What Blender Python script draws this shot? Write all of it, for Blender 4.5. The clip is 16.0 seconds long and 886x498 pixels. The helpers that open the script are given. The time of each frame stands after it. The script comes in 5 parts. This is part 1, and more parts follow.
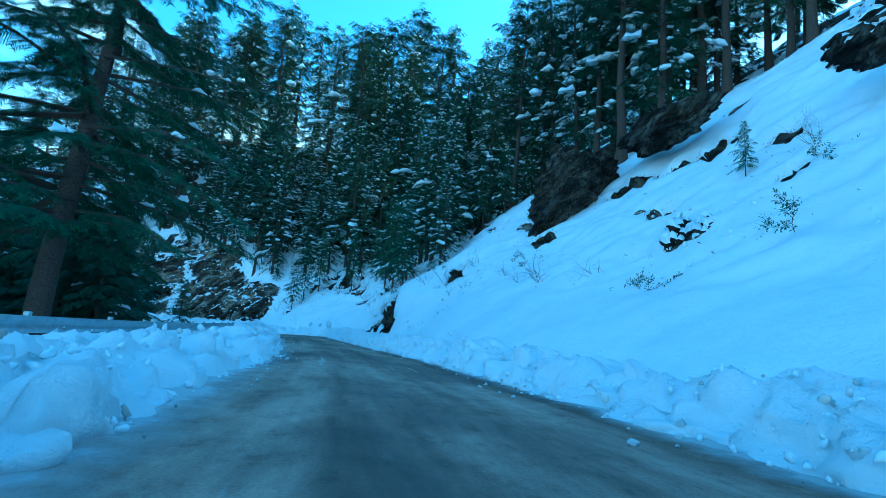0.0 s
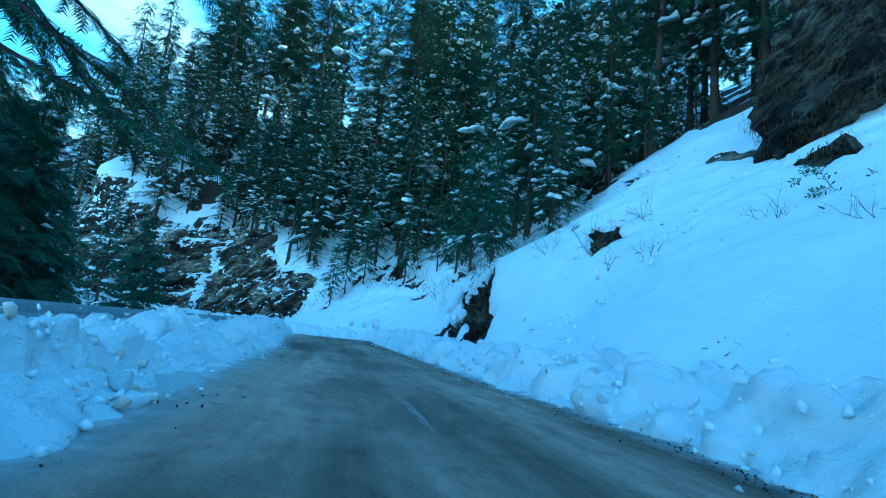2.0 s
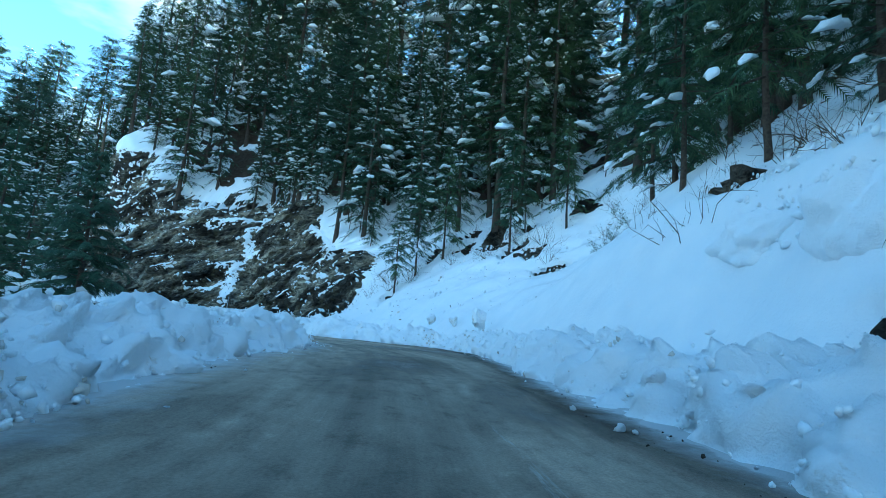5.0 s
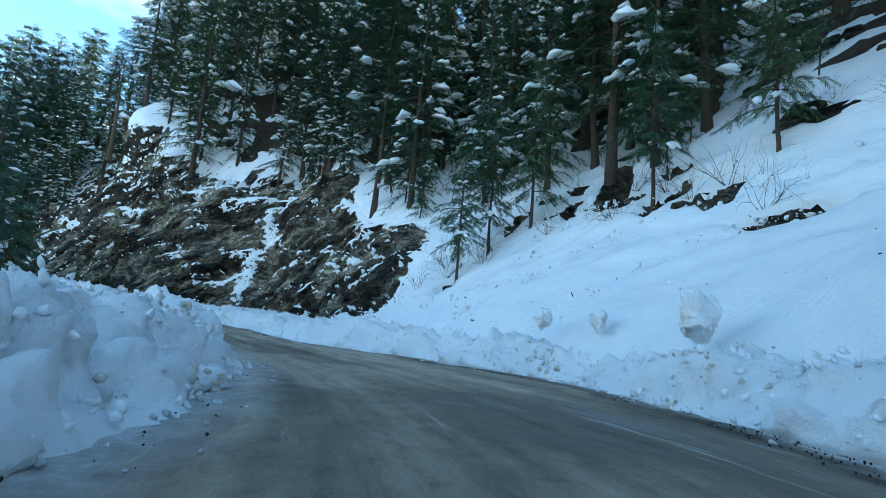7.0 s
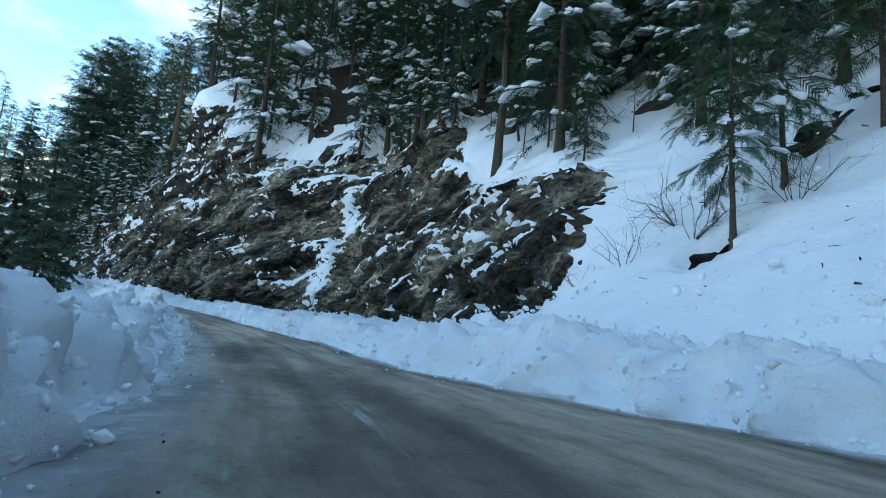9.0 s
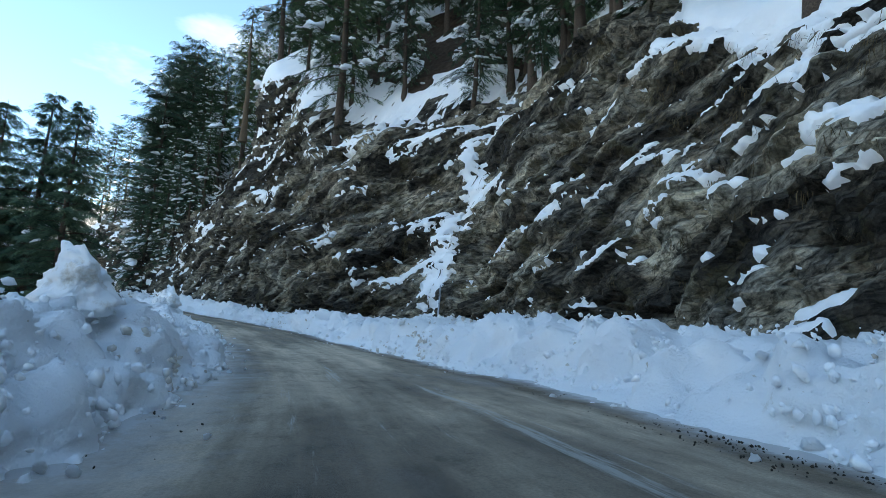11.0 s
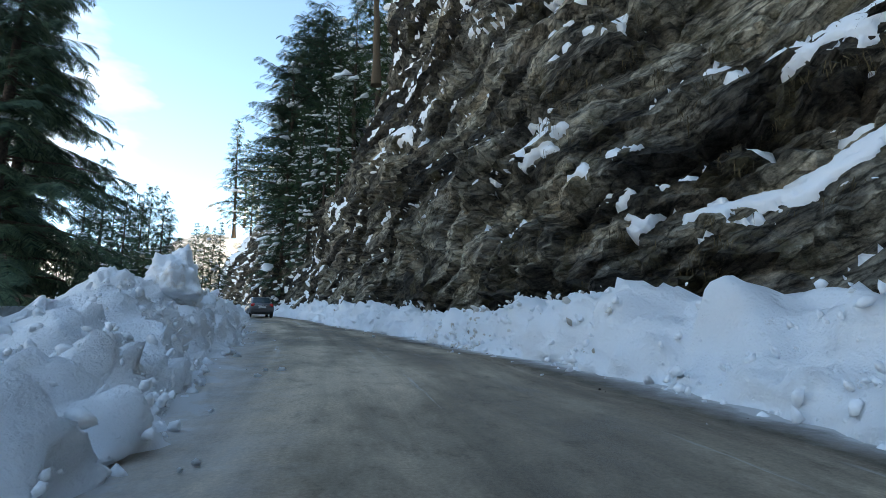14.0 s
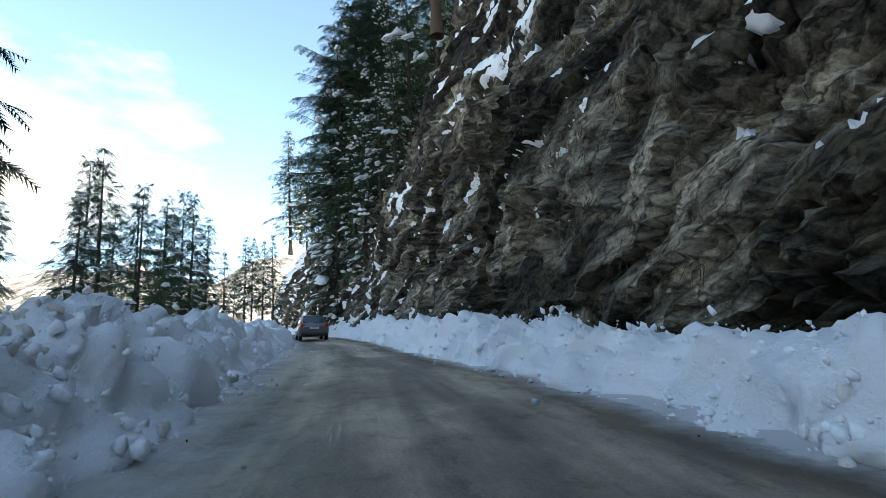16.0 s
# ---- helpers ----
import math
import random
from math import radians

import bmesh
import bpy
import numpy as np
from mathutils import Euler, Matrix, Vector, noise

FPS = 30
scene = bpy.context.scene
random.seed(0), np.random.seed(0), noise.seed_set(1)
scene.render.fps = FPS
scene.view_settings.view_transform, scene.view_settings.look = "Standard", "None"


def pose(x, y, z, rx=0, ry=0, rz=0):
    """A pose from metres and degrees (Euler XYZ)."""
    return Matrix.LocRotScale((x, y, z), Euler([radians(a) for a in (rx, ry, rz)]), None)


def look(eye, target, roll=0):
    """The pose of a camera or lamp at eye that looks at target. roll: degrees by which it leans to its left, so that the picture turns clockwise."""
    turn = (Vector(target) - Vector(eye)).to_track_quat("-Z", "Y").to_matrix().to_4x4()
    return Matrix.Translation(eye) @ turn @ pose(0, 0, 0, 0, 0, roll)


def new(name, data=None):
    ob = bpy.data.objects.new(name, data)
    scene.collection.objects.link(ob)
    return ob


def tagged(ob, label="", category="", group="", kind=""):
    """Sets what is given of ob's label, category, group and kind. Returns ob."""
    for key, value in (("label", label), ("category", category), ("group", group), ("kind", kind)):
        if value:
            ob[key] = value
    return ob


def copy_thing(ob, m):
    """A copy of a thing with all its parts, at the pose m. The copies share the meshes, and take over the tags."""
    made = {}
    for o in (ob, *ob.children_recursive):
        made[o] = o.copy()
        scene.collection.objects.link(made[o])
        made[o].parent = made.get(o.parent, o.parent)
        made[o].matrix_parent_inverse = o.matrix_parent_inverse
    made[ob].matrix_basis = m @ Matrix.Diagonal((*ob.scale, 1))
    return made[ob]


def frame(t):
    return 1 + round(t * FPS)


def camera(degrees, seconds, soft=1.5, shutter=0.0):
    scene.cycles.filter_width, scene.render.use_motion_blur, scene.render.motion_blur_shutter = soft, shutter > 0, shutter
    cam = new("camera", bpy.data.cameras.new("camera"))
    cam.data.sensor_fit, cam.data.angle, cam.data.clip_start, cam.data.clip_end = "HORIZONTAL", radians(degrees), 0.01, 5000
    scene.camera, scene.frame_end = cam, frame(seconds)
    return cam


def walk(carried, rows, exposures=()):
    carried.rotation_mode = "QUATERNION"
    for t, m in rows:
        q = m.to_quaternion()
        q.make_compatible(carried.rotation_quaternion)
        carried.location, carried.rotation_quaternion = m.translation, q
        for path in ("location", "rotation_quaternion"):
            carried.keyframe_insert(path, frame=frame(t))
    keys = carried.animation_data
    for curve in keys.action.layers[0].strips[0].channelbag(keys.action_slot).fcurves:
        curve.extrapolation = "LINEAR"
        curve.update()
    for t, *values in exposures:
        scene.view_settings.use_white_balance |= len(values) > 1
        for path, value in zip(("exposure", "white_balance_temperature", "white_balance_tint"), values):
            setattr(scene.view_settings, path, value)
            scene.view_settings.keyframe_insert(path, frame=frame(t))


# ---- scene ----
# The way of the camera: seconds, eye, then yaw, pitch and roll in degrees.
cam = camera(80.2, 16.0, soft=0.75)
PATH = [
    (0, -0.06, 0.02, 0.19, 6.41, 9.77, 4.13),
    (0.5, -1.41, 4.50, 0.18, 7.95, 9.75, 4.84),
    (1, -2.75, 8.74, 0.16, 9.24, 10.01, 5.49),
    (1.5, -4.09, 12.82, 0.17, 10.37, 10.01, 5.73),
    (2, -5.49, 16.82, 0.18, 11.56, 9.91, 5.90),
    (2.5, -6.94, 20.62, 0.20, 12.68, 9.79, 5.75),
    (3, -8.46, 24.38, 0.22, 13.90, 9.70, 5.01),
    (3.5, -10.08, 28.02, 0.25, 15.21, 9.63, 4.92),
    (4, -11.60, 31.34, 0.28, 16.36, 9.33, 4.55),
    (6.5, -18.06, 47.51, 0.44, 22.55, 8.55, 4.77),
    (7, -20.26, 50.95, 0.42, 24.15, 8.85, 4.63),
    (7.5, -22.37, 54.03, 0.40, 26.10, 9.10, 4.41),
    (8, -24.57, 56.85, 0.36, 28.43, 9.37, 4.59),
    (10.5, -37.49, 67.25, 0.13, 38.75, 9.25, 2.67),
    (11, -40.37, 69.64, 0.18, 41.32, 9.88, 1.91),
    (11.5, -43.28, 71.69, 0.20, 43.95, 10.78, 0.85),
    (12, -46.07, 73.32, 0.24, 46.49, 11.22, -0.05),
    (12.5, -48.69, 74.89, 0.30, 49.39, 11.07, -0.87),
    (13, -51.29, 76.33, 0.38, 52.17, 10.65, -1.08),
    (13.5, -53.64, 77.49, 0.49, 54.81, 10.32, -0.92),
    (14, -56.04, 78.53, 0.62, 57.31, 10.21, -0.34),
    (14.5, -58.34, 79.43, 0.76, 59.76, 10.48, 0.26),
    (15, -60.36, 80.13, 0.93, 61.64, 11.19, 0.09),
    (15.5, -62.47, 80.80, 1.11, 62.71, 11.67, -0.97),
    (16, -64.30, 81.39, 1.31, 63.68, 11.47, -3.05),
]


def aimed(x, y, z, yaw, pitch, roll):
    return pose(x, y, z, 0, 0, yaw) @ pose(0, 0, 0, 90 + pitch) @ pose(0, 0, 0, 0, 0, roll)


walk(cam, [(t, aimed(x, y, z, yaw, pitch, roll)) for t, x, y, z, yaw, pitch, roll in PATH],
     exposures=[(0.0, 2.02, 3680, -36), (1.0, 2.14, 3730, -35), (2.0, 2.28, 3820, -35), (3.0, 2.38, 3950, -34), (4.2, 2.46, 4500, -28), (6.3, 2.42, 5550, -19), (8.0, 2.4, 5900, -13), (11.0, 2.42, 6600, -5), (16.0, 2.40, 7200, 0)])

# ---- sky and sun ----
SUN_ELEVATION, SUN_AZIMUTH = radians(27), radians(48)   # azimuth from +y, clockwise
world = bpy.data.worlds.new("winter_sky")
scene.world = world
world.use_nodes = True
wn, wl = world.node_tree.nodes, world.node_tree.links
wn.clear()
sky = wn.new("ShaderNodeTexSky")
sky.sky_type, sky.sun_disc = "NISHITA", False
sky.sun_elevation, sky.sun_rotation = SUN_ELEVATION, SUN_AZIMUTH
sky.altitude, sky.air_density, sky.dust_density, sky.ozone_density = 2200, 1.0, 2.6, 1.0
coord = wn.new("ShaderNodeTexCoord")
stretch = wn.new("ShaderNodeMapping")
stretch.inputs["Scale"].default_value = (1.0, 1.0, 2.6)
stretch.inputs["Location"].default_value = (0.35, 0.1, 0.0)
clouds = wn.new("ShaderNodeTexNoise")
clouds.inputs["Scale"].default_value, clouds.inputs["Detail"].default_value, clouds.inputs["Roughness"].default_value = 1.7, 7, 0.52
veil = wn.new("ShaderNodeValToRGB")
veil.color_ramp.elements[0].position, veil.color_ramp.elements[1].position = 0.50, 0.68
mix = wn.new("ShaderNodeMixRGB")
mix.inputs[2].default_value = (3.5, 3.3, 3.25, 1)
back = wn.new("ShaderNodeBackground")
back.inputs["Strength"].default_value = 0.117
out = wn.new("ShaderNodeOutputWorld")
wl.new(coord.outputs["Generated"], stretch.inputs[0])
wl.new(stretch.outputs[0], clouds.inputs["Vector"])
low = wn.new("ShaderNodeSeparateXYZ")
wl.new(coord.outputs["Generated"], low.inputs[0])
lift = wn.new("ShaderNodeMath")
lift.operation = "MULTIPLY_ADD"   # more cloud towards the horizon
lift.inputs[1].default_value, lift.inputs[2].default_value = -0.30, 0.11
wl.new(low.outputs["Z"], lift.inputs[0])
total = wn.new("ShaderNodeMath")
wl.new(clouds.outputs[0], total.inputs[0])
wl.new(lift.outputs[0], total.inputs[1])
wl.new(total.outputs[0], veil.inputs[0])
wl.new(veil.outputs[0], mix.inputs[0])
wl.new(sky.outputs[0], mix.inputs[1])
wl.new(mix.outputs[0], back.inputs[0])
wl.new(back.outputs[0], out.inputs[0])

sun = new("sun", bpy.data.lights.new("sun", "SUN"))
sun.data.energy, sun.data.angle, sun.data.color = 3.2, radians(0.6), (1.0, 0.86, 0.68)
to_sun = Vector((math.sin(SUN_AZIMUTH) * math.cos(SUN_ELEVATION), math.cos(SUN_AZIMUTH) * math.cos(SUN_ELEVATION), math.sin(SUN_ELEVATION)))
sun.matrix_world = look(to_sun * 300, (0, 0, 0))


# ---- materials ----
def material(name, rough=0.8, metal=0.0):
    m = bpy.data.materials.new(name)
    m.use_nodes = True
    b = m.node_tree.nodes["Principled BSDF"]
    b.inputs["Roughness"].default_value, b.inputs["Metallic"].default_value = rough, metal
    b.inputs["Specular IOR Level"].default_value = 0.12 if rough > 0.65 and not metal else 0.4
    return m, m.node_tree.nodes, m.node_tree.links, b


def tex(n, l, scale, detail=5, rough=0.55, vector=None, kind="ShaderNodeTexNoise"):
    t = n.new(kind)
    t.inputs["Scale"].default_value = scale
    if kind == "ShaderNodeTexNoise":
        t.inputs["Detail"].default_value, t.inputs["Roughness"].default_value = detail, rough
    if vector is not None:
        l.new(vector, t.inputs["Vector"])
    return t


def ramp(n, l, source, stops):
    r = n.new("ShaderNodeValToRGB")
    while len(r.color_ramp.elements) < len(stops):
        r.color_ramp.elements.new(0.5)
    for e, (p, c) in zip(r.color_ramp.elements, stops):
        e.position, e.color = p, (*c, 1)
    l.new(source, r.inputs[0])
    return r.outputs[0]


def blend(n, l, a, b, factor, how="MIX"):
    m = n.new("ShaderNodeMixRGB")
    m.blend_type = how
    for socket, v in ((m.inputs[0], factor), (m.inputs[1], a), (m.inputs[2], b)):
        if isinstance(v, (int, float)):
            socket.default_value = v
        elif isinstance(v, tuple):
            socket.default_value = (*v, 1)
        else:
            l.new(v, socket)
    return m.outputs[0]


def bump(n, l, b, height, strength, distance):
    k = n.new("ShaderNodeBump")
    k.inputs["Strength"].default_value, k.inputs["Distance"].default_value = strength, distance
    l.new(height, k.inputs["Height"])
    l.new(k.outputs[0], b.inputs["Normal"])


def objcoord(n, l, scale=(1, 1, 1), rotation=(0, 0, 0), output="Object"):
    """Coordinates that are first turned, then scaled."""
    c = n.new("ShaderNodeTexCoord")
    t = n.new("ShaderNodeMapping")
    t.inputs["Rotation"].default_value = rotation
    m = n.new("ShaderNodeMapping")
    m.inputs["Scale"].default_value = scale
    l.new(c.outputs[output], t.inputs[0])
    l.new(t.outputs[0], m.inputs[0])
    return m.outputs[0]


def snow_material(name, dirt, rough):
    m, n, l, b = material(name, 0.55)
    v = objcoord(n, l)
    soft = tex(n, l, 0.9, 4, 0.5, v)
    grain = tex(n, l, 38, 3, 0.6, v)
    grime = tex(n, l, 2.1, 8, 0.7, v)
    base = ramp(n, l, soft.outputs[0], [(0.3, (0.84, 0.865, 0.89)), (0.7, (0.91, 0.918, 0.925))])
    spots = ramp(n, l, grime.outputs[0], [(dirt, (0, 0, 0)), (dirt + 0.12, (1, 1, 1))])
    l.new(blend(n, l, base, (0.50, 0.43, 0.33), blend(n, l, (0, 0, 0), spots, 0.75)), b.inputs["Base Color"])
    lump = tex(n, l, 6, 9, 0.70, v)
    swell = tex(n, l, 1.1, 4, 0.5, v)
    bump(n, l, b, blend(n, l, blend(n, l, lump.outputs[0], grain.outputs[0], 0.18), swell.outputs[0], 0.45), 0.75, rough)
    b.inputs["Subsurface Weight"].default_value = 0.0
    return m


SNOW = snow_material("clean_snow", 0.72, 0.19)
BANK_SNOW = snow_material("ploughed_snow", 0.65, 0.30)


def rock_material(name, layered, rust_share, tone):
    """Tilted strata: tan and grey slabs with mossy and dark bands along the layers; the dark holds wet stone and
    painted crevice shade.
    """
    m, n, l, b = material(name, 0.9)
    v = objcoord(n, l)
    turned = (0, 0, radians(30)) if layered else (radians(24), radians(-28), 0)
    where = "UV" if layered else "Object"
    swirl = tex(n, l, 0.35, 3, 0.5, v)
    bend = blend(n, l, (0, 0, 0), swirl.outputs["Color"], 1.0)

    def strata(scale, amount):
        return blend(n, l, objcoord(n, l, scale, turned, where), bend, amount, "ADD")
    coarse = strata((0.22, 0.75, 0.5) if layered else (0.5, 0.5, 1.4), 1.0)
    thin = strata((1.7, 4.0, 1.0) if layered else (1.3, 1.3, 4.5), 1.0)
    bands = tex(n, l, 1.0, 7, 0.60, coarse)
    flakes = tex(n, l, 1.5, 11, 0.72, thin)
    big = tex(n, l, 0.26, 5, 0.6, v)
    fine = tex(n, l, 16, 7, 0.68, v)
    stone = ramp(n, l, big.outputs[0], [(0.32, (0.18, 0.170, 0.150)), (0.46, (0.26, 0.240, 0.195)), (0.56, (0.36, 0.322, 0.250)), (0.70, (0.28, 0.268, 0.235))])
    rust = ramp(n, l, tex(n, l, 0.5, 6, 0.6, v).outputs[0], [(0.52, (0, 0, 0)), (0.64, (1, 1, 1))])
    col = blend(n, l, stone, (0.27, 0.175, 0.10), blend(n, l, (0, 0, 0), rust, rust_share))
    # Crevice shade put into the colour where the flakes lie low in the relief.
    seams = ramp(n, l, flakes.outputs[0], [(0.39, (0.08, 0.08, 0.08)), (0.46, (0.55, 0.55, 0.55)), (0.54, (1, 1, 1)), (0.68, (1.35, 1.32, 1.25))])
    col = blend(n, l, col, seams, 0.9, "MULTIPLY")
    # Wet stone and painted crevice shade together, darkest in the low bands.
    damp_shade = ramp(n, l, bands.outputs[0], [(0.45, (0.055, 0.055, 0.06)), (0.52, (0.40, 0.40, 0.40)), (0.59, (1.0, 1.0, 0.98)), (0.68, (1.3, 1.28, 1.2))])
    col = blend(n, l, col, damp_shade, 0.92, "MULTIPLY")
    moss = ramp(n, l, tex(n, l, 0.8, 9, 0.7, v).outputs[0], [(0.53, (0, 0, 0)), (0.60, (1, 1, 1))])
    col = blend(n, l, col, (0.060, 0.052, 0.028), blend(n, l, (0, 0, 0), moss, 0.6))
    cracks = n.new("ShaderNodeTexVoronoi")
    cracks.feature = "DISTANCE_TO_EDGE"
    cracks.inputs["Scale"].default_value = 0.8
    l.new(blend(n, l, thin, flakes.outputs["Color"], 0.6, "ADD"), cracks.inputs["Vector"])
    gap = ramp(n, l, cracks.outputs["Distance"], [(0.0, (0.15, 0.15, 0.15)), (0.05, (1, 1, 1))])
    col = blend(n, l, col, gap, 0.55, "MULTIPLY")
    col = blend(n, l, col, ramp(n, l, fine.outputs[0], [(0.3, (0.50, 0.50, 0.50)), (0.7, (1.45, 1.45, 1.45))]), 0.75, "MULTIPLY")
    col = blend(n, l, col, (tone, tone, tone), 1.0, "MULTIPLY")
    l.new(col, b.inputs["Base Color"])
    chisel = n.new("ShaderNodeTexVoronoi")   # flat broken chips
    chisel.inputs["Scale"].default_value = 1.5
    l.new(blend(n, l, thin, flakes.outputs["Color"], 0.5, "ADD"), chisel.inputs["Vector"])
    relief = blend(n, l, blend(n, l, flakes.outputs[0], bands.outputs[0], 0.35), fine.outputs[0], 0.16)
    relief = blend(n, l, relief, chisel.outputs["Distance"], 0.42)
    bump(n, l, b, blend(n, l, relief, gap, 0.35, "MULTIPLY"), 1.0, 0.26)
    return m


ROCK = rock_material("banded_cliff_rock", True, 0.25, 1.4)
DARK_ROCK = rock_material("dark_outcrop_rock", False, 0.3, 0.45)


def plain(name, colour, rough=0.6, metal=0.0, noise_scale=0.0, spread=0.3, relief=0.0):
    m, n, l, b = material(name, rough, metal)
    if noise_scale:
        t = tex(n, l, noise_scale, 6, 0.6, objcoord(n, l))
        lo, hi = (tuple(c * (1 - spread) for c in colour), tuple(c * (1 + spread) for c in colour))
        l.new(ramp(n, l, t.outputs[0], [(0.3, lo), (0.7, hi)]), b.inputs["Base Color"])
        if relief:
            bump(n, l, b, t.outputs[0], 0.6, relief)
    else:
        b.inputs["Base Color"].default_value = (*colour, 1)
    return m


def leaf_material(name, dark, light):
    m, n, l, b = material(name, 0.7)
    g = n.new("ShaderNodeNewGeometry")
    per = ramp(n, l, g.outputs["Random Per Island"], [(0.0, dark), (0.75, light), (1.0, tuple(c * 1.35 for c in light))])
    o = n.new("ShaderNodeObjectInfo")
    tone = ramp(n, l, o.outputs["Random"], [(0.0, (0.70, 0.80, 0.78)), (1.0, (1.15, 1.1, 0.95))])
    l.new(blend(n, l, per, tone, 1.0, "MULTIPLY"), b.inputs["Base Color"])
    return m


NEEDLES = leaf_material("dark_needles", (0.022, 0.045, 0.029), (0.088, 0.132, 0.070))
BLUE_NEEDLES = leaf_material("grey_green_needles", (0.024, 0.047, 0.035), (0.086, 0.127, 0.082))
BARK = plain("grey_brown_bark", (0.075, 0.058, 0.045), 0.95, 0, 14, 0.5, 0.03)
TWIG = plain("bare_twig", (0.10, 0.075, 0.05), 0.9, 0, 20, 0.3)
LITTER = plain("needle_litter", (0.050, 0.038, 0.028), 0.95, 0, 3.0, 0.5, 0.05)
DRY_GRASS = leaf_material("dry_grass", (0.045, 0.032, 0.018), (0.12, 0.085, 0.045))


def road_material():
    m, n, l, b = material("muddy_asphalt", 0.75)
    iso = objcoord(n, l, (1, 1, 1), output="UV")
    tracks = tex(n, l, 1.15, 6, 0.6, objcoord(n, l, (0.045, 1.0, 1), output="UV"))
    fine = tex(n, l, 38, 6, 0.8, iso)
    blot = tex(n, l, 2.6, 9, 0.72, objcoord(n, l, (0.8, 1.2, 1), output="UV"))
    patches = tex(n, l, 0.30, 9, 0.64, objcoord(n, l, (0.42, 1.2, 1), output="UV"))
    col = ramp(n, l, tracks.outputs[0], [(0.34, (0.22, 0.186, 0.145)), (0.5, (0.35, 0.295, 0.228)), (0.66, (0.47, 0.395, 0.305))])
    wet = ramp(n, l, patches.outputs[0], [(0.39, (0.33, 0.33, 0.34)), (0.46, (0.62, 0.62, 0.62)), (0.55, (1.05, 1.05, 1.05))])
    col = blend(n, l, col, wet, 0.9, "MULTIPLY")
    col = blend(n, l, col, ramp(n, l, blot.outputs[0], [(0.34, (0.62, 0.62, 0.62)), (0.46, (0.95, 0.95, 0.95)), (0.58, (1.05, 1.05, 1.04)), (0.70, (1.35, 1.34, 1.3))]), 0.9, "MULTIPLY")
    col = blend(n, l, col, ramp(n, l, fine.outputs[0], [(0.3, (0.68, 0.68, 0.68)), (0.7, (1.3, 1.3, 1.3))]), 0.85, "MULTIPLY")
    way = n.new("ShaderNodeSeparateXYZ")   # the asphalt's colour grows lighter past the bend
    l.new(iso, way.inputs[0])
    dry = n.new("ShaderNodeMapRange")
    dry.inputs["From Min"].default_value, dry.inputs["From Max"].default_value = 66, 92
    l.new(way.outputs["X"], dry.inputs["Value"])
    col = blend(n, l, col, blend(n, l, col, (1.45, 1.42, 1.38), 1.0, "MULTIPLY"), dry.outputs[0])
    ice = ramp(n, l, tex(n, l, 0.8, 9, 0.75, objcoord(n, l, (0.12, 1.9, 1), output="UV")).outputs[0], [(0.605, (0, 0, 0)), (0.66, (1, 1, 1))])
    col = blend(n, l, col, (0.56, 0.54, 0.50), blend(n, l, (0, 0, 0), ice, 0.7))
    rim = n.new("ShaderNodeUVMap")   # trodden slush along the banks, by the distance to them
    rim.uv_map = "rim"
    split = n.new("ShaderNodeSeparateXYZ")
    l.new(rim.outputs[0], split.inputs[0])
    ragged = n.new("ShaderNodeMath")
    ragged.operation = "MULTIPLY_ADD"
    ragged.inputs[1].default_value = -0.9
    l.new(tex(n, l, 1.6, 9, 0.72, iso).outputs[0], ragged.inputs[0])
    l.new(split.outputs["X"], ragged.inputs[2])
    slush = ramp(n, l, ragged.outputs[0], [(0.0, (0.85, 0.85, 0.85)), (0.06, (0.55, 0.55, 0.55)), (0.18, (0.28, 0.28, 0.28)), (0.42, (0, 0, 0))])
    seep = n.new("ShaderNodeMath")   # meltwater and mud seeping from the cliff side
    seep.operation = "MULTIPLY_ADD"
    seep.inputs[1].default_value = -1.6
    l.new(tex(n, l, 0.9, 9, 0.7, objcoord(n, l, (0.35, 1.0, 1), output="UV")).outputs[0], seep.inputs[0])
    l.new(split.outputs["Y"], seep.inputs[2])
    mud = ramp(n, l, seep.outputs[0], [(0.0, (0.42, 0.40, 0.38)), (0.12, (0.6, 0.59, 0.58)), (0.4, (1, 1, 1))])
    col = blend(n, l, col, mud, 0.9, "MULTIPLY")
    col = blend(n, l, col, (0.66, 0.66, 0.66), slush)
    l.new(col, b.inputs["Base Color"])
    l.new(ramp(n, l, patches.outputs[0], [(0.37, (0.34, 0.34, 0.34)), (0.50, (0.85, 0.85, 0.85))]), b.inputs["Roughness"])
    bump(n, l, b, blend(n, l, blend(n, l, tracks.outputs[0], blot.outputs[0], 0.6), fine.outputs[0], 0.4), 0.9, 0.07)
    return m


ROAD = road_material()


def far_material():
    m, n, l, b = material("far_snowy_forest", 0.9)
    v = objcoord(n, l)
    woods = tex(n, l, 0.020, 10, 0.75, v)
    l.new(ramp(n, l, woods.outputs[0], [(0.40, (0.09, 0.09, 0.085)), (0.50, (0.34, 0.32, 0.30)), (0.57, (0.74, 0.74, 0.76))]), b.inputs["Base Color"])
    return m


FAR_LAND = far_material()
STEEL = plain("galvanised_steel", (0.42, 0.45, 0.48), 0.45, 0.7, 6, 0.2)


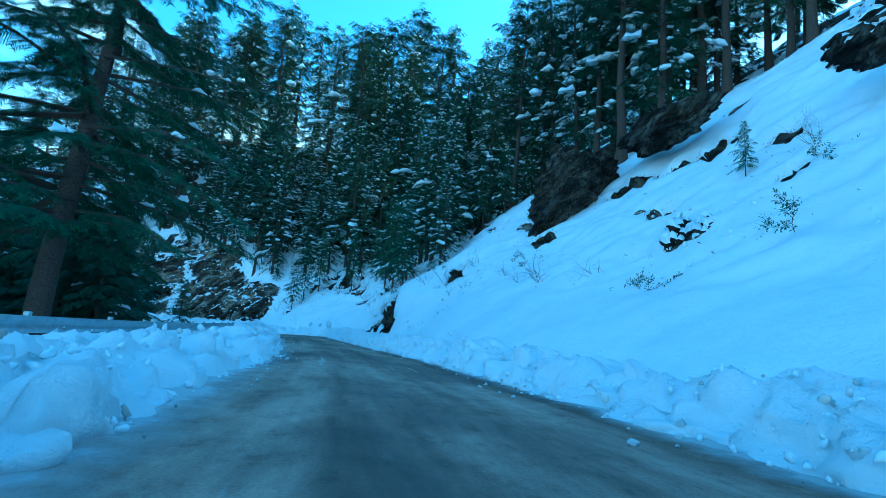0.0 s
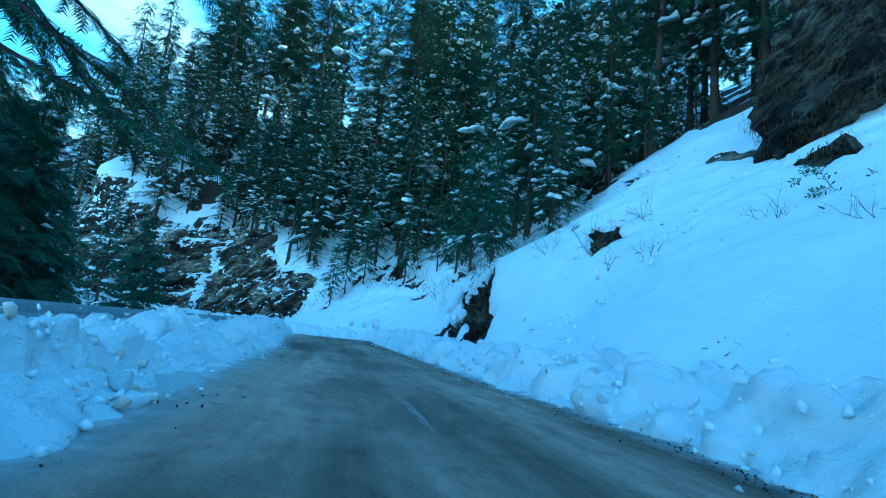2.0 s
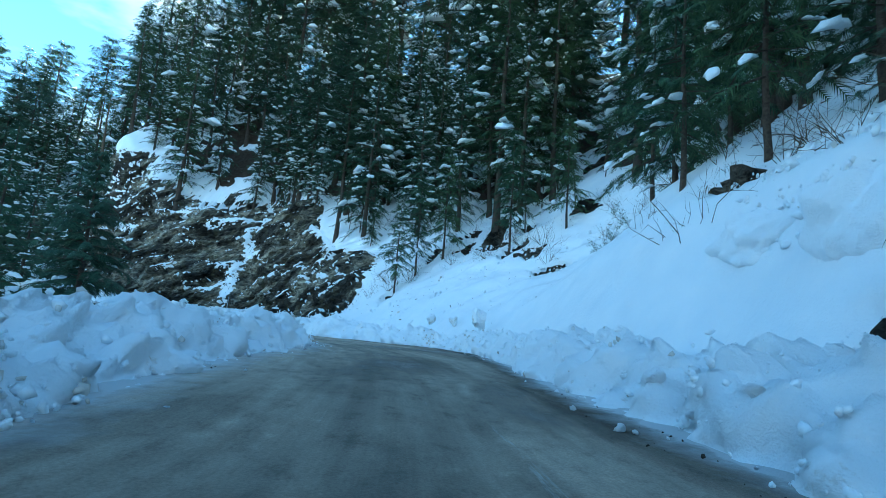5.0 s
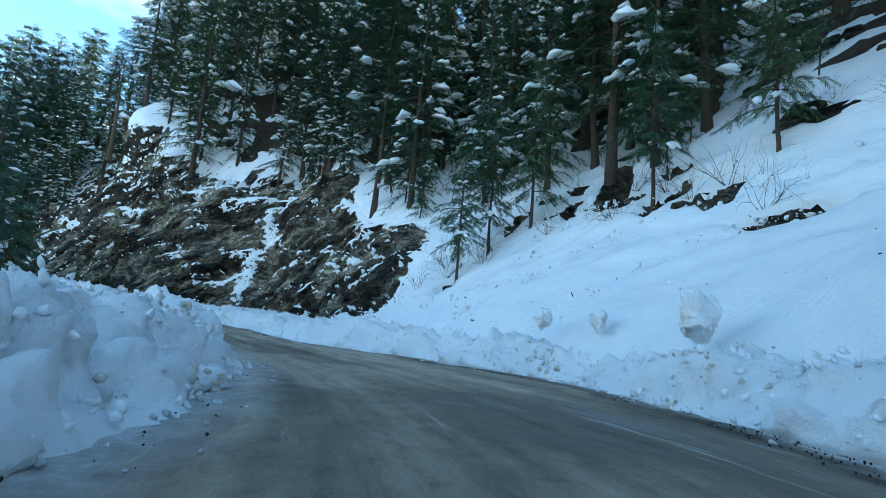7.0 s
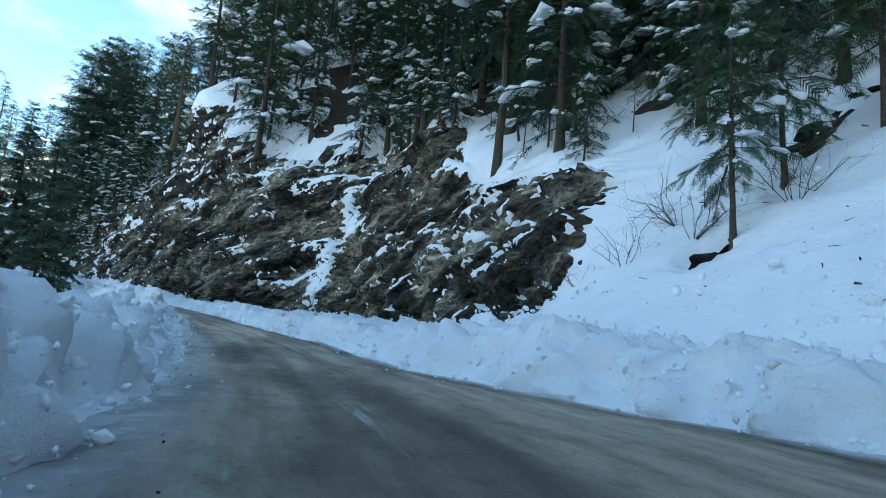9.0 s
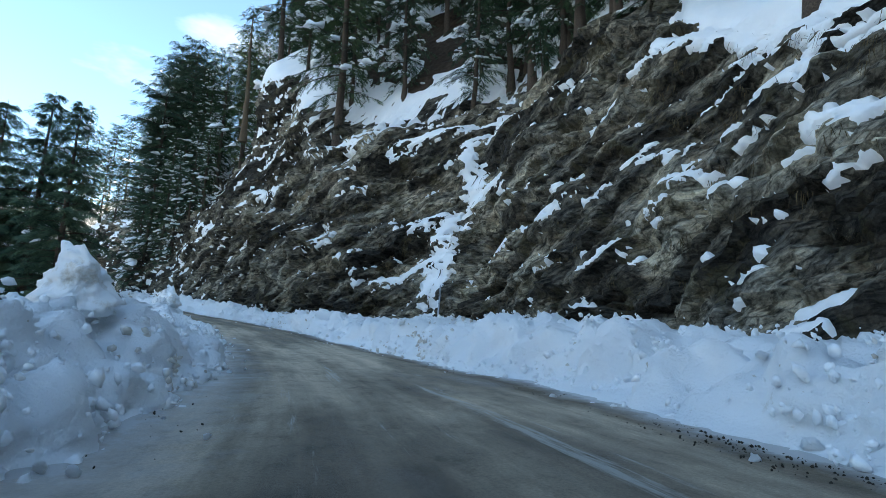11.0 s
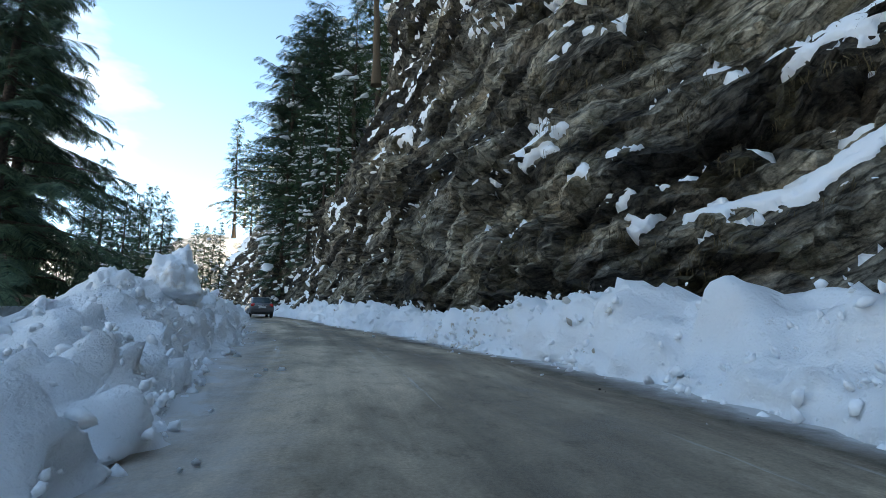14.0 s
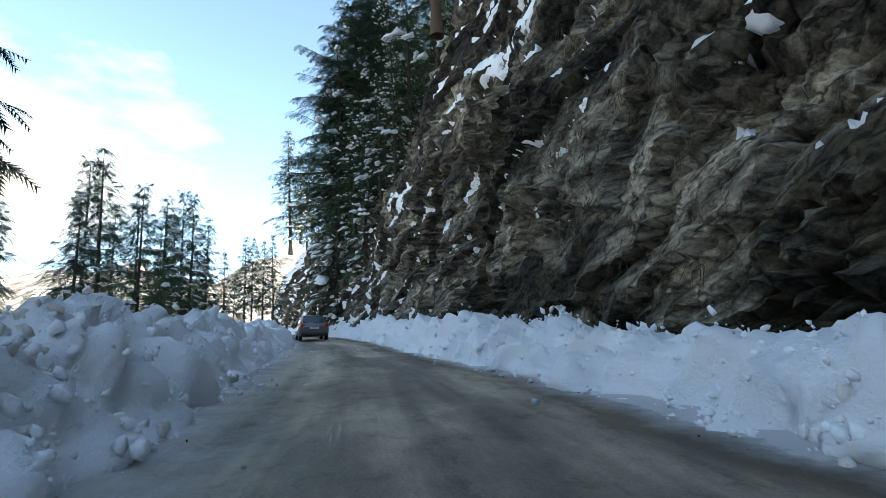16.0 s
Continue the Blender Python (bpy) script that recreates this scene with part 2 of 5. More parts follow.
# ---- the line of the road ----
LINE = [(40.0, -132.0, -1.70), (9.2, -30.6, -1.06), (6.9, -23.0, -1.02), (4.6, -15.3, -0.97), (2.3, -7.6, -0.92), (-0.1, 0.0, -0.87), (-2.4, 7.7, -0.89),
        (-4.9, 15.3, -0.89), (-7.8, 22.7, -0.85), (-11.0, 30.0, -0.80), (-14.0, 37.5, -0.72), (-17.0, 44.9, -0.64), (-20.9, 51.8, -0.65), (-26.0, 58.0, -0.77),
        (-32.2, 63.0, -0.88), (-38.4, 68.0, -0.93), (-44.9, 72.6, -0.83), (-51.9, 76.6, -0.65), (-59.2, 79.7, -0.23), (-66.8, 82.2, 0.40), (-74.4, 84.4, 0.74),
        (-82.2, 86.1, 1.12), (-90.0, 87.7, 1.56), (-98.0, 88.9, 2.00), (-106.1, 89.4, 2.45), (-114.0, 90.0, 2.88), (-121.9, 91.0, 3.30), (-129.6, 91.6, 3.70), (-137.4, 91.8, 4.10), (-145.3, 91.2, 4.50), (-153.0, 89.8, 4.90), (-160.6, 87.4, 5.30)]
knots = np.array(LINE)
runs = np.concatenate([[0], np.cumsum(np.linalg.norm(np.diff(knots[:, :2], axis=0), axis=1))])
runs -= runs[5]
FINE_S = np.arange(-130.0, runs[-1], 0.5)
fine_line = np.stack([np.interp(FINE_S, runs, knots[:, k]) for k in range(3)], 1)
kernel = np.hanning(27)
kernel /= kernel.sum()
fine_line = np.stack([np.convolve(np.pad(fine_line[:, k], 13, "edge"), kernel, "valid") for k in range(3)], 1)
fine_ahead = np.gradient(fine_line[:, :2], axis=0)
fine_ahead /= np.linalg.norm(fine_ahead, axis=1)[:, None]


def world_of(s, lat, z):
    """World places from the way along the road, the distance to its right, and the height over it (arrays)."""
    s, lat, z = np.broadcast_arrays(np.asarray(s, float), np.asarray(lat, float), np.asarray(z, float))
    c = [np.interp(s, FINE_S, fine_line[:, k]) for k in range(3)]
    ax, ay = np.interp(s, FINE_S, fine_ahead[:, 0]), np.interp(s, FINE_S, fine_ahead[:, 1])
    k = np.hypot(ax, ay)
    return np.stack([c[0] + lat * ay / k, c[1] - lat * ax / k, c[2] + z], -1)


def heading(s):
    return math.atan2(np.interp(s, FINE_S, fine_ahead[:, 1]), np.interp(s, FINE_S, fine_ahead[:, 0]))


# Height profiles of the hill beside the road, station by station: (distance, height) of six nodes.
HILL_S = np.array([-130, -45, 10, 22, 30, 37, 39, 42, 44, 46, 54, 62, 73, 79, 86, 94, 100, 106, 111, 114, 118, 124, 131, 136, 150, 210], float)
HILL_A = [(5, -0.3), (5, -0.3), (5, -0.3), (5, -0.3), (5, -0.3), (5, -0.3), (5, -0.3), (5, -0.3), (5, -0.3), (5, -0.3), (5.2, -0.2), (6.6, -0.2), (6.2, -0.2), (5.2, -0.2), (5.2, -0.2), (5.5, -0.3), (6, -0.3), (6, -0.3), (5, -0.3), (4.5, -0.4), (4.1, -0.4), (4.1, -0.4), (3.9, -0.4), (3.4, -0.4), (2.7, -0.4), (2.7, -0.4)]
HILL_B = [(10, 3), (10, 3), (10.6, 2.7), (10.2, 3.4), (9.8, 4.0), (8, 3.2), (6.9, 4.3), (6.9, 4.6), (7.3, 4.5), (7.4, 4.6), (7.8, 4.2), (8.5, 1.9), (8.5, 2), (9, 2.6), (9.6, 2.2), (9.6, 0.8), (9.4, 1), (9.4, 1), (5.8, 1.2), (4.8, 2), (4.1, 3), (4.2, 3.2), (4, 4), (3.7, 4), (3.2, 5), (3.2, 5)]
HILL_C = [(15, 8.5), (15, 8.5), (17, 9), (16, 8.4), (15.8, 8.7), (12, 7), (11.5, 7.4), (11.5, 7.6), (12, 7.6), (12, 7.6), (12, 8.2), (13.3, 4.9), (13, 5.4), (13.5, 6.4), (11.2, 6.6), (10.8, 6.5), (10.2, 6.3), (11.2, 6), (7, 6), (5.6, 6), (4.3, 5.5), (4.7, 8), (4.1, 8), (4.6, 9), (4.8, 10), (4.8, 10)]
HILL_D = [(30, 21), (30, 21), (30, 23), (28, 21), (28, 20), (18, 12), (17, 12), (17, 12), (17, 12.5), (17, 12.5), (17.5, 12), (18.5, 11), (19, 10.6), (18, 10.5), (13, 8.8), (12.5, 11), (12.8, 15.2), (14.5, 14), (11, 13.5), (9, 13.5), (7.4, 13.6), (7.2, 19.5), (6.2, 24.8), (9, 16.5), (10, 17), (10, 17)]
HILL_E = [(60, 44), (60, 44), (60, 44), (60, 44), (58, 43), (55, 41), (55, 41), (55, 41), (55, 41), (55, 41), (55, 41), (55, 40), (52, 38), (48, 36), (45, 37), (42, 41), (40, 43), (38, 43), (36, 43), (34, 43), (30, 42), (28, 43), (26, 41), (34, 43), (40, 42), (40, 40)]
HILL_F = [(112, 69)] * len(HILL_S)
hill_nodes = np.array([HILL_A, HILL_B, HILL_C, HILL_D, HILL_E, HILL_F], float)   # node, station, (distance, height)


def hill_profile(s):
    """The six nodes at the stations s: array (s, node, 2)."""
    soft = np.linspace(-2.0, 2.0, 9)
    out = 0
    for d in soft:
        out = out + np.stack([[np.interp(s + d, HILL_S, hill_nodes[k, :, c]) for c in (0, 1)] for k in range(6)], 0)
    return np.moveaxis(out / len(soft), -1, 0)


def hill_height(s, lat):
    p = hill_profile(np.array([float(s)]))[0]
    return float(np.interp(lat, p[:, 0], p[:, 1]))


def noise_array(points, scale, octaves=4, gain=0.5, seed=0.0):
    out = np.empty(len(points))
    for i, (x, y, z) in enumerate(points * scale):
        out[i] = noise.fractal((x + seed, y - seed, z + 2 * seed), 1.0 / gain - 1.0 + 0.2, 2.0, octaves)
    return out


def mesh_object(name, verts, faces, mat, smooth=True, uvs=None):
    me = bpy.data.meshes.new(name)
    me.from_pydata([tuple(map(float, v)) for v in verts], [], [tuple(map(int, f)) for f in faces])
    if smooth:
        me.shade_smooth()
    me.materials.append(mat)
    if uvs is not None:
        layer = me.uv_layers.new(name="flat")
        loops = np.empty(len(me.loops), dtype=np.int64)
        me.loops.foreach_get("vertex_index", loops)
        layer.data.foreach_set("uv", np.asarray(uvs, np.float32)[loops].ravel())
    me.update()
    return new(name, me)


def grid_faces(rows, cols):
    i, j = np.meshgrid(np.arange(rows - 1), np.arange(cols - 1), indexing="ij")
    a = (i * cols + j).ravel()
    return np.stack([a, a + 1, a + cols + 1, a + cols], 1)


def part(name, verts, faces, mat, parent, label="", smooth=False):
    ob = mesh_object(name, verts, faces, mat, smooth)
    ob.parent = parent
    if label:
        tagged(ob, label)
    return ob


def smoothstep(a, b, x):
    t = np.clip((np.asarray(x, float) - a) / (b - a), 0, 1)
    return t * t * (3 - 2 * t)


# ---- ground, road and hill ----
BANK_S = np.array([-60, 0, 8, 20, 30, 36, 42, 48, 54, 60, 66, 72, 80, 84, 88, 91, 94, 97, 100, 103, 106, 109, 112, 116, 122, 130, 140, 200], float)
BANKS = {
    # along the road: edge of the asphalt, crest height, width
    "left": (np.array([-1.4, -1.35, -1.55, -1.5, -1.5, -1.6, -2.1, -2.5, -2.0, -.9, -.5, -.5, -.8, -1.25, -1.1, -.9, -1.0, -.95, -.85, -.9, -1.1, -1.3, -1.45, -1.8, -2.0, -1.8, -1.6, -1.8]),
             np.array([.45, .42, .46, .50, .50, .44, .56, .66, .74, .80, .95, 1.0, 1.0, .85, .85, .95, .5, .45, .42, .48, .45, .85, 1.0, 1.0, 1.0, 1.05, 1.1, 1.1]),
             np.array([3.0] * 28)),
    "right": (np.array([3.5, 3.5, 3.5, 3.4, 3.1, 2.95, 2.7, 2.6, 3.6, 5.4, 6.4, 6.1, 4.0, 3.7, 3.9, 4.1, 3.7, 3.9, 3.5, 3.2, 3.3, 2.9, 2.5, 2.4, 2.2, 2.1, 2.0, 2.2]),
              np.array([.55, .55, .55, .60, .60, .65, .70, .70, .70, .70, .75, .80, 1.05, 1.1, .75, .95, 1.1, .85, .95, .75, .9, .8, .6, .55, .8, .9, .9, .9]),
              np.array([2.9, 2.9, 2.9, 2.9, 3.0, 3.0, 3.3, 3.4, 2.8, 2.4, 2.4, 2.6, 4.6, 5.5, 5.4, 5.3, 5.6, 5.4, 5.6, 5.7, 3.9, 3.6, 2.8, 2.1, 2.1, 2.2, 2.4, 2.4])),
}


def lift(s):
    """Height of the trodden road surface over the line of the road."""
    return 0.28 + np.interp(s, [112, 126, 141, 150, 175, 205], [0, .15, .40, .5, .7, .9])


def build_road():
    s = np.arange(-60, 196, 0.5)
    lat = np.linspace(-4.6, 7.2, 48)
    gs, gl = np.meshgrid(s, lat, indexing="ij")
    flat = np.stack([gs.ravel(), gl.ravel(), 0 * gs.ravel()], 1)
    dip = 0.05 * noise_array(flat, 0.35, 4) - 0.03 * np.exp(-((gl.ravel() + 0.9) / 0.4) ** 2) - 0.03 * np.exp(-((gl.ravel() - 0.8) / 0.4) ** 2)
    v = world_of(flat[:, 0], flat[:, 1], dip + lift(flat[:, 0]))
    ob = mesh_object("road", v, grid_faces(len(s), len(lat))[:, ::-1], ROAD, True, flat[:, :2])
    left, right = (np.interp(flat[:, 0], BANK_S, BANKS[side][0]) for side in ("left", "right"))
    rim = np.minimum(np.interp(flat[:, 0], [40, 60], [0.8, 0.45]) * (flat[:, 1] - left), right - flat[:, 1]) + 0.46
    layer = ob.data.uv_layers.new(name="rim")
    loops = np.empty(len(ob.data.loops), dtype=np.int64)
    ob.data.loops.foreach_get("vertex_index", loops)
    layer.data.foreach_set("uv", np.stack([rim, right - flat[:, 1] + 0.45], 1).astype(np.float32)[loops].ravel())
    return tagged(ob, "muddy grey-brown asphalt mountain road with ruts and meltwater", "road", kind="structure")


def build_ground():
    """One sheet from the road's outer edge down into the valley and out to the far mountains."""
    s = np.arange(-130, 196, 2.5)
    lat = np.array([7.5, 3, -3.4, -4.5, -5.5, -6.5, -8, -10, -14, -20, -28, -40, -55, -70])
    z = np.array([-.5, -.3, -.25, -.1, 0.05, -.05, -.6, -1.9, -4.5, -8.5, -14, -22, -30, -36])
    gs, gl = np.meshgrid(s, lat, indexing="ij")
    gz = np.broadcast_to(z, gs.shape).copy()
    flat = np.stack([gs.ravel(), gl.ravel(), 0 * gs.ravel()], 1)
    gz = gz.ravel() + 1.2 * noise_array(flat, 0.06, 4) * smoothstep(6, 30, -flat[:, 1])
    v = world_of(flat[:, 0], flat[:, 1], gz)
    ob = mesh_object("ground", v, grid_faces(len(s), len(lat)), SNOW)
    tagged(ob, "snow-covered shoulder falling away into the wooded valley", "ground", kind="structure")
    # Valley floor and the far ranges, as a ring of land to the horizon.
    angle = np.linspace(0, 2 * math.pi, 241)
    radius = np.array([0, 60, 140, 260, 420, 600, 800, 1050, 1400, 1900, 2600, 3600])
    base = np.array([-42, -42, -46, -50, -46, -20, 60, 190, 330, 420, 460, 470])
    ga, gr = np.meshgrid(angle, radius, indexing="ij")
    x, y = -60 + gr * np.cos(ga), 20 + gr * np.sin(ga)
    pts = np.stack([x.ravel(), y.ravel(), 0 * x.ravel()], 1)
    rise = (noise_array(pts, 0.0022, 6, seed=4.4) * 0.55 + 0.62).reshape(x.shape)
    zz = np.where(base > -20, base * np.clip(rise, 0.1, 1.3), base)
    v = np.stack([x.ravel(), y.ravel(), zz.ravel()], 1)
    v[240 * len(radius):] = v[:len(radius)]
    ob = mesh_object("far_mountains", v, grid_faces(*x.shape)[:, ::-1], FAR_LAND)
    tagged(ob, "distant snowy mountain range with dark wooded flanks", "mountains", kind="structure")


def hill_points(s, counts):
    p = hill_profile(s)
    cols = []
    for k, n in enumerate(counts):
        for u in np.arange(n) / n:
            cols.append(p[:, k] * (1 - u) + p[:, k + 1] * u)
    cols.append(p[:, len(counts)])
    q = np.stack(cols, 1)
    lat, z = q[..., 0], q[..., 1]
    for _ in range(2):   # rounds the breaks of the profile a little
        lat[:, 1:-1] = (lat[:, :-2] + 2 * lat[:, 1:-1] + lat[:, 2:]) / 4
        z[:, 1:-1] = (z[:, :-2] + 2 * z[:, 1:-1] + z[:, 2:]) / 4
    gs = np.broadcast_to(s[:, None], lat.shape)
    return gs, lat, z


def outward(v, rows, cols, s):
    """Normals of a hill grid, turned to the road's side and up."""
    g = v.reshape(rows, cols, 3)
    n = np.cross(np.gradient(g, axis=0), np.gradient(g, axis=1)).reshape(-1, 3)
    n /= np.linalg.norm(n, axis=1)[:, None] + 1e-9
    away = world_of(s, 1.0, 0.0) - world_of(s, 0.0, 0.0)
    return n * np.where(np.sum(n * (np.array([0, 0, 0.5]) - away), 1) < 0, -1, 1)[:, None]


def cliffness(s, lat, z):
    """1 where the hill is bare rock face, 0 where it is a snow slope or forest floor."""
    near = smoothstep(81.5, 84.5, s) * (1 - smoothstep(104, 107, s)) * (1 - smoothstep(0, 1.5, z - np.interp(s, [84, 90, 94, 97, 106], [6.5, 7.6, 10.0, 14.5, 15.5]))) * (1 - smoothstep(14, 17, lat))
    far = smoothstep(104, 107, s) * (1 - smoothstep(16.5, 19, z)) * (1 - smoothstep(0.5, 3.5, lat - np.interp(s, HILL_S, hill_nodes[3, :, 0])))
    head = smoothstep(121, 126, s) * (1 - smoothstep(134, 138, s)) * (1 - smoothstep(20.5, 22.5, z)) * (1 - smoothstep(8, 10, lat))
    return np.maximum(np.maximum(near, far), head)


# Small outcrops where rock breaks through the snow slope: way along, distance, half length, half width.
OUTCROPS = [(71.5, 28.3, 3.6, 2.0), (64.6, 13.1, 1.0, .6), (76.8, 16.7, 1.3, .9), (72.2, 15.9, 1.1, .9), (69.6, 15.0, 1.1, .9), (67.4, 14.6, 1.2, .7), (75.4, 15.4, 1.3, .9), (73.6, 16.6, 1.2, .8), (71.0, 17.2, 1.0, .7), (78.2, 10.4, .9, .5), (65.5, 17.5, 1.0, .6), (62.4, 14.8, 1.1, .6),
            (74.5, 17.6, 1.3, .9), (37.0, 10.2, 1.3, .9), (43.3, 6.3, 3.3, 1.05), (39.3, 5.75, 2.6, 0.5), (40.9, 6.3, 1.3, 0.9), (46.0, 6.9, 1.2, 0.9), (51.0, 8.2, .7, .4), (55.5, 10.9, .7, .5),
            (47.0, 10.6, .9, .7), (42.9, 15.8, 1.6, 1.0), (48.0, 16.7, 2.0, 1.2), (31.0, 14.1, 1.8, .7), (20.9, 15.5, 1.0, .6), (14.5, 15.3, 1.2, .7), (78.6, 14.6, 1.1, .8),
            (24.0, 19.8, 3.0, 1.0), (28.5, 19.0, 2.0, 1.2), (18.0, 18.6, 1.6, .8)]


def outcrop(s, lat):
    out = np.zeros(len(s))
    near = np.where((s > 8) & (s < 90) & (lat > 5) & (lat < 34))[0]
    jag = noise_array(np.stack([s[near], lat[near], 0 * near], 1), 0.9, 4, seed=7.1)
    for a, b, u, w in OUTCROPS:
        out[near] = np.maximum(out[near], 1 - smoothstep(0.7, 1.25, np.hypot((s[near] - a) / u, (lat[near] - b) / w) * 1.15 + 1.0 * jag))
    return out


# Snow strips along the ledges: from (way along, height) to (way along, height), and width.
LEDGES_NOSE = [(103.1, 3.4, 101.4, 4.8, 0.20), (101.4, 4.8, 98.0, 5.7, 0.24), (98.6, 5.3, 97.2, 6.2, 0.13), (96.8, 3.2, 95.4, 4.0, 0.17), (95.2, 6.6, 93.8, 6.5, 0.17), (93.8, 5.3, 92.6, 5.4, 0.17),
               (92.4, 4.8, 91.5, 4.7, 0.16), (90.2, 5.5, 89.0, 5.3, 0.26), (91.5, 7.0, 89.9, 6.7, 0.25), (94.2, 4.3, 93.9, 4.3, 0.15), (90.8, 2.8, 90.6, 2.9, 0.20), (95.4, 11.2, 89.5, 7.6, 0.33)]
LEDGES_GULLY = [(106.7, 10.6, 105.7, 7.9, .45), (108.1, 6.0, 106.5, 6.5, .4), (106.4, 6.4, 106.0, 2.2, .55), (108.9, 2.9, 107.3, 3.4, .34), (107.3, 3.4, 106.2, 4.2, .42), (105.2, 7.0, 105.2, 8.6, .35),
                (104.6, 8.0, 103.3, 8.2, .3), (102.6, 4.2, 101.3, 5.1, .26), (111.8, 11.6, 107.6, 12.0, .45), (112.1, 8.4, 111.5, 8.6, .28), (111.6, 10.6, 110.7, 10.9, .26), (106.3, 5.0, 105.3, 3.8, .4)]
LEDGES_SPUR = [(118.8, 12.3, 114.3, 12.5, .35), (115.9, 12.7, 113.0, 13.7, .35), (115.4, 5.0, 112.3, 5.7, .22), (114.6, 5.0, 112.6, 5.3, .2), (111.9, 4.3, 110.8, 4.6, .2), (111.2, 3.6, 110.6, 3.7, .2), (110.5, 3.0, 110.1, 3.0, .2),
               (109.4, 2.9, 108.9, 3.1, .26), (126.5, 10.4, 121.5, 10.0, .5), (125.0, 8.0, 121.8, 8.8, .3), (120.5, 5.4, 119.4, 6.6, .22), (122.5, 6.8, 121.2, 8.4, .26), (132, 8.5, 127, 9.6, .4), (141, 9, 135, 8, .6),
               (134, 6, 130, 7, .3), (146, 6, 139, 7.5, .5)]


chance = random.Random(17)
LEDGES_SMALL = []
for _ in range(120):
    a, h, run = chance.uniform(84, 118), 1.6 + 10.5 * chance.random() ** 1.2, chance.uniform(0.25, 1.2)
    if 103 < a < 113 and h < 7 or a > 112 and h < 4:   # bare faces
        continue
    LEDGES_SMALL.append((a, h, a - run, h + run * chance.uniform(0.05, 0.55), chance.uniform(0.07, 0.15)))


def strip_mask(s, z, strips):
    out = np.full(len(s), -9.0)
    for s0, z0, s1, z1, w in strips:
        d = np.array([s1 - s0, z1 - z0])
        u = np.clip(((s - s0) * d[0] + (z - z0) * d[1]) / (d @ d + 1e-6), 0, 1)
        out = np.maximum(out, 1 - np.hypot(s - s0 - u * d[0], z - z0 - u * d[1]) / w)
    return out


ROCK_SPOTS, OUTCROP_SPOTS = [], []


def ledge_steps(s, z, strips):
    """How far ledges stand out under their snow strips."""
    out = np.zeros(len(s))
    for s0, z0, s1, z1, w in strips:
        d = np.array([s1 - s0, z1 - z0])
        u = np.clip(((s - s0) * d[0] + (z - z0) * d[1]) / (d @ d + 1e-6), 0, 1)
        side = z - z0 - u * d[1]
        gap = np.hypot(s - s0 - u * d[0], side)
        out = np.maximum(out, (1 - smoothstep(0.3 * w, 0.9 + w, gap)) * (1 - smoothstep(-0.1, 0.35, side)))
    return out


def cells(points, seed):
    """For each point: a chance value of its cell, and how near it is to the cell's edge."""
    value, edge = np.empty(len(points)), np.empty(len(points))
    for i, (x, y, z) in enumerate(points):
        d, c = noise.voronoi((x + seed, y, z))
        value[i] = noise.cell(c[0] * 37.0) * 0.5
        edge[i] = d[1] - d[0]
    return value, edge


def halved(a):
    """A grid array at twice the number of rows and columns."""
    for axis in (0, 1):
        a = np.moveaxis(a, axis, 0)
        b = np.empty((2 * len(a) - 1,) + a.shape[1:])
        b[::2], b[1::2] = a, (a[1:] + a[:-1]) / 2
        a = np.moveaxis(b, 0, axis)
    return a


def lay_ledge_snow(s, flat, calm, normal, cover, wanted, rows, cols):
    """The snow on the cliff's ledges, in a finer mesh with lumpy, broken edges."""
    r = np.where((s > 83.5) & (s < 126.5))[0]
    grid = lambda a: halved(a.reshape((rows, cols) + a.shape[1:])[r[0]:r[-1] + 1, :164])
    place, n, c, w, f = grid(calm), grid(normal), grid(cover), grid(wanted.astype(float)), grid(flat)
    shape = c.shape
    c, w, place, n, f = c.ravel(), w.ravel(), place.reshape(-1, 3), n.reshape(-1, 3), f.reshape(-1, 3)
    near = np.where((c > -0.55) & (w > 0.5))[0]
    q = np.stack([f[near, 0] - 0.5 * f[near, 2], (f[near, 2] + 0.55 * f[near, 0]) * 1.7, f[near, 1] * 1.8], 1)
    c[near] += 0.34 * noise_array(q, 2.2, 4, seed=2.4) + 0.10 * noise_array(q, 6.0, 2, seed=8.4) - 0.02
    thick = np.clip(c, -0.5, 0.30)
    thick = np.where(thick > 0, 0.30 * np.sqrt(np.clip(thick, 0, 1) / 0.30) * 0.62, thick * 1.7)
    v = place + (n * 0.65 + np.array([0, 0, 0.3])) * thick[:, None]
    faces = grid_faces(*shape)
    keep = faces[(c[faces].max(1) > -0.30) & (w[faces].min(1) > 0.5)]
    used = np.unique(keep)
    index = np.full(len(v), -1)
    index[used] = np.arange(len(used))
    tagged(mesh_object("ledge_snow", v[used], index[keep], SNOW), "ragged strips of snow lying on the cliff's ledges", "snow", kind="stuff")


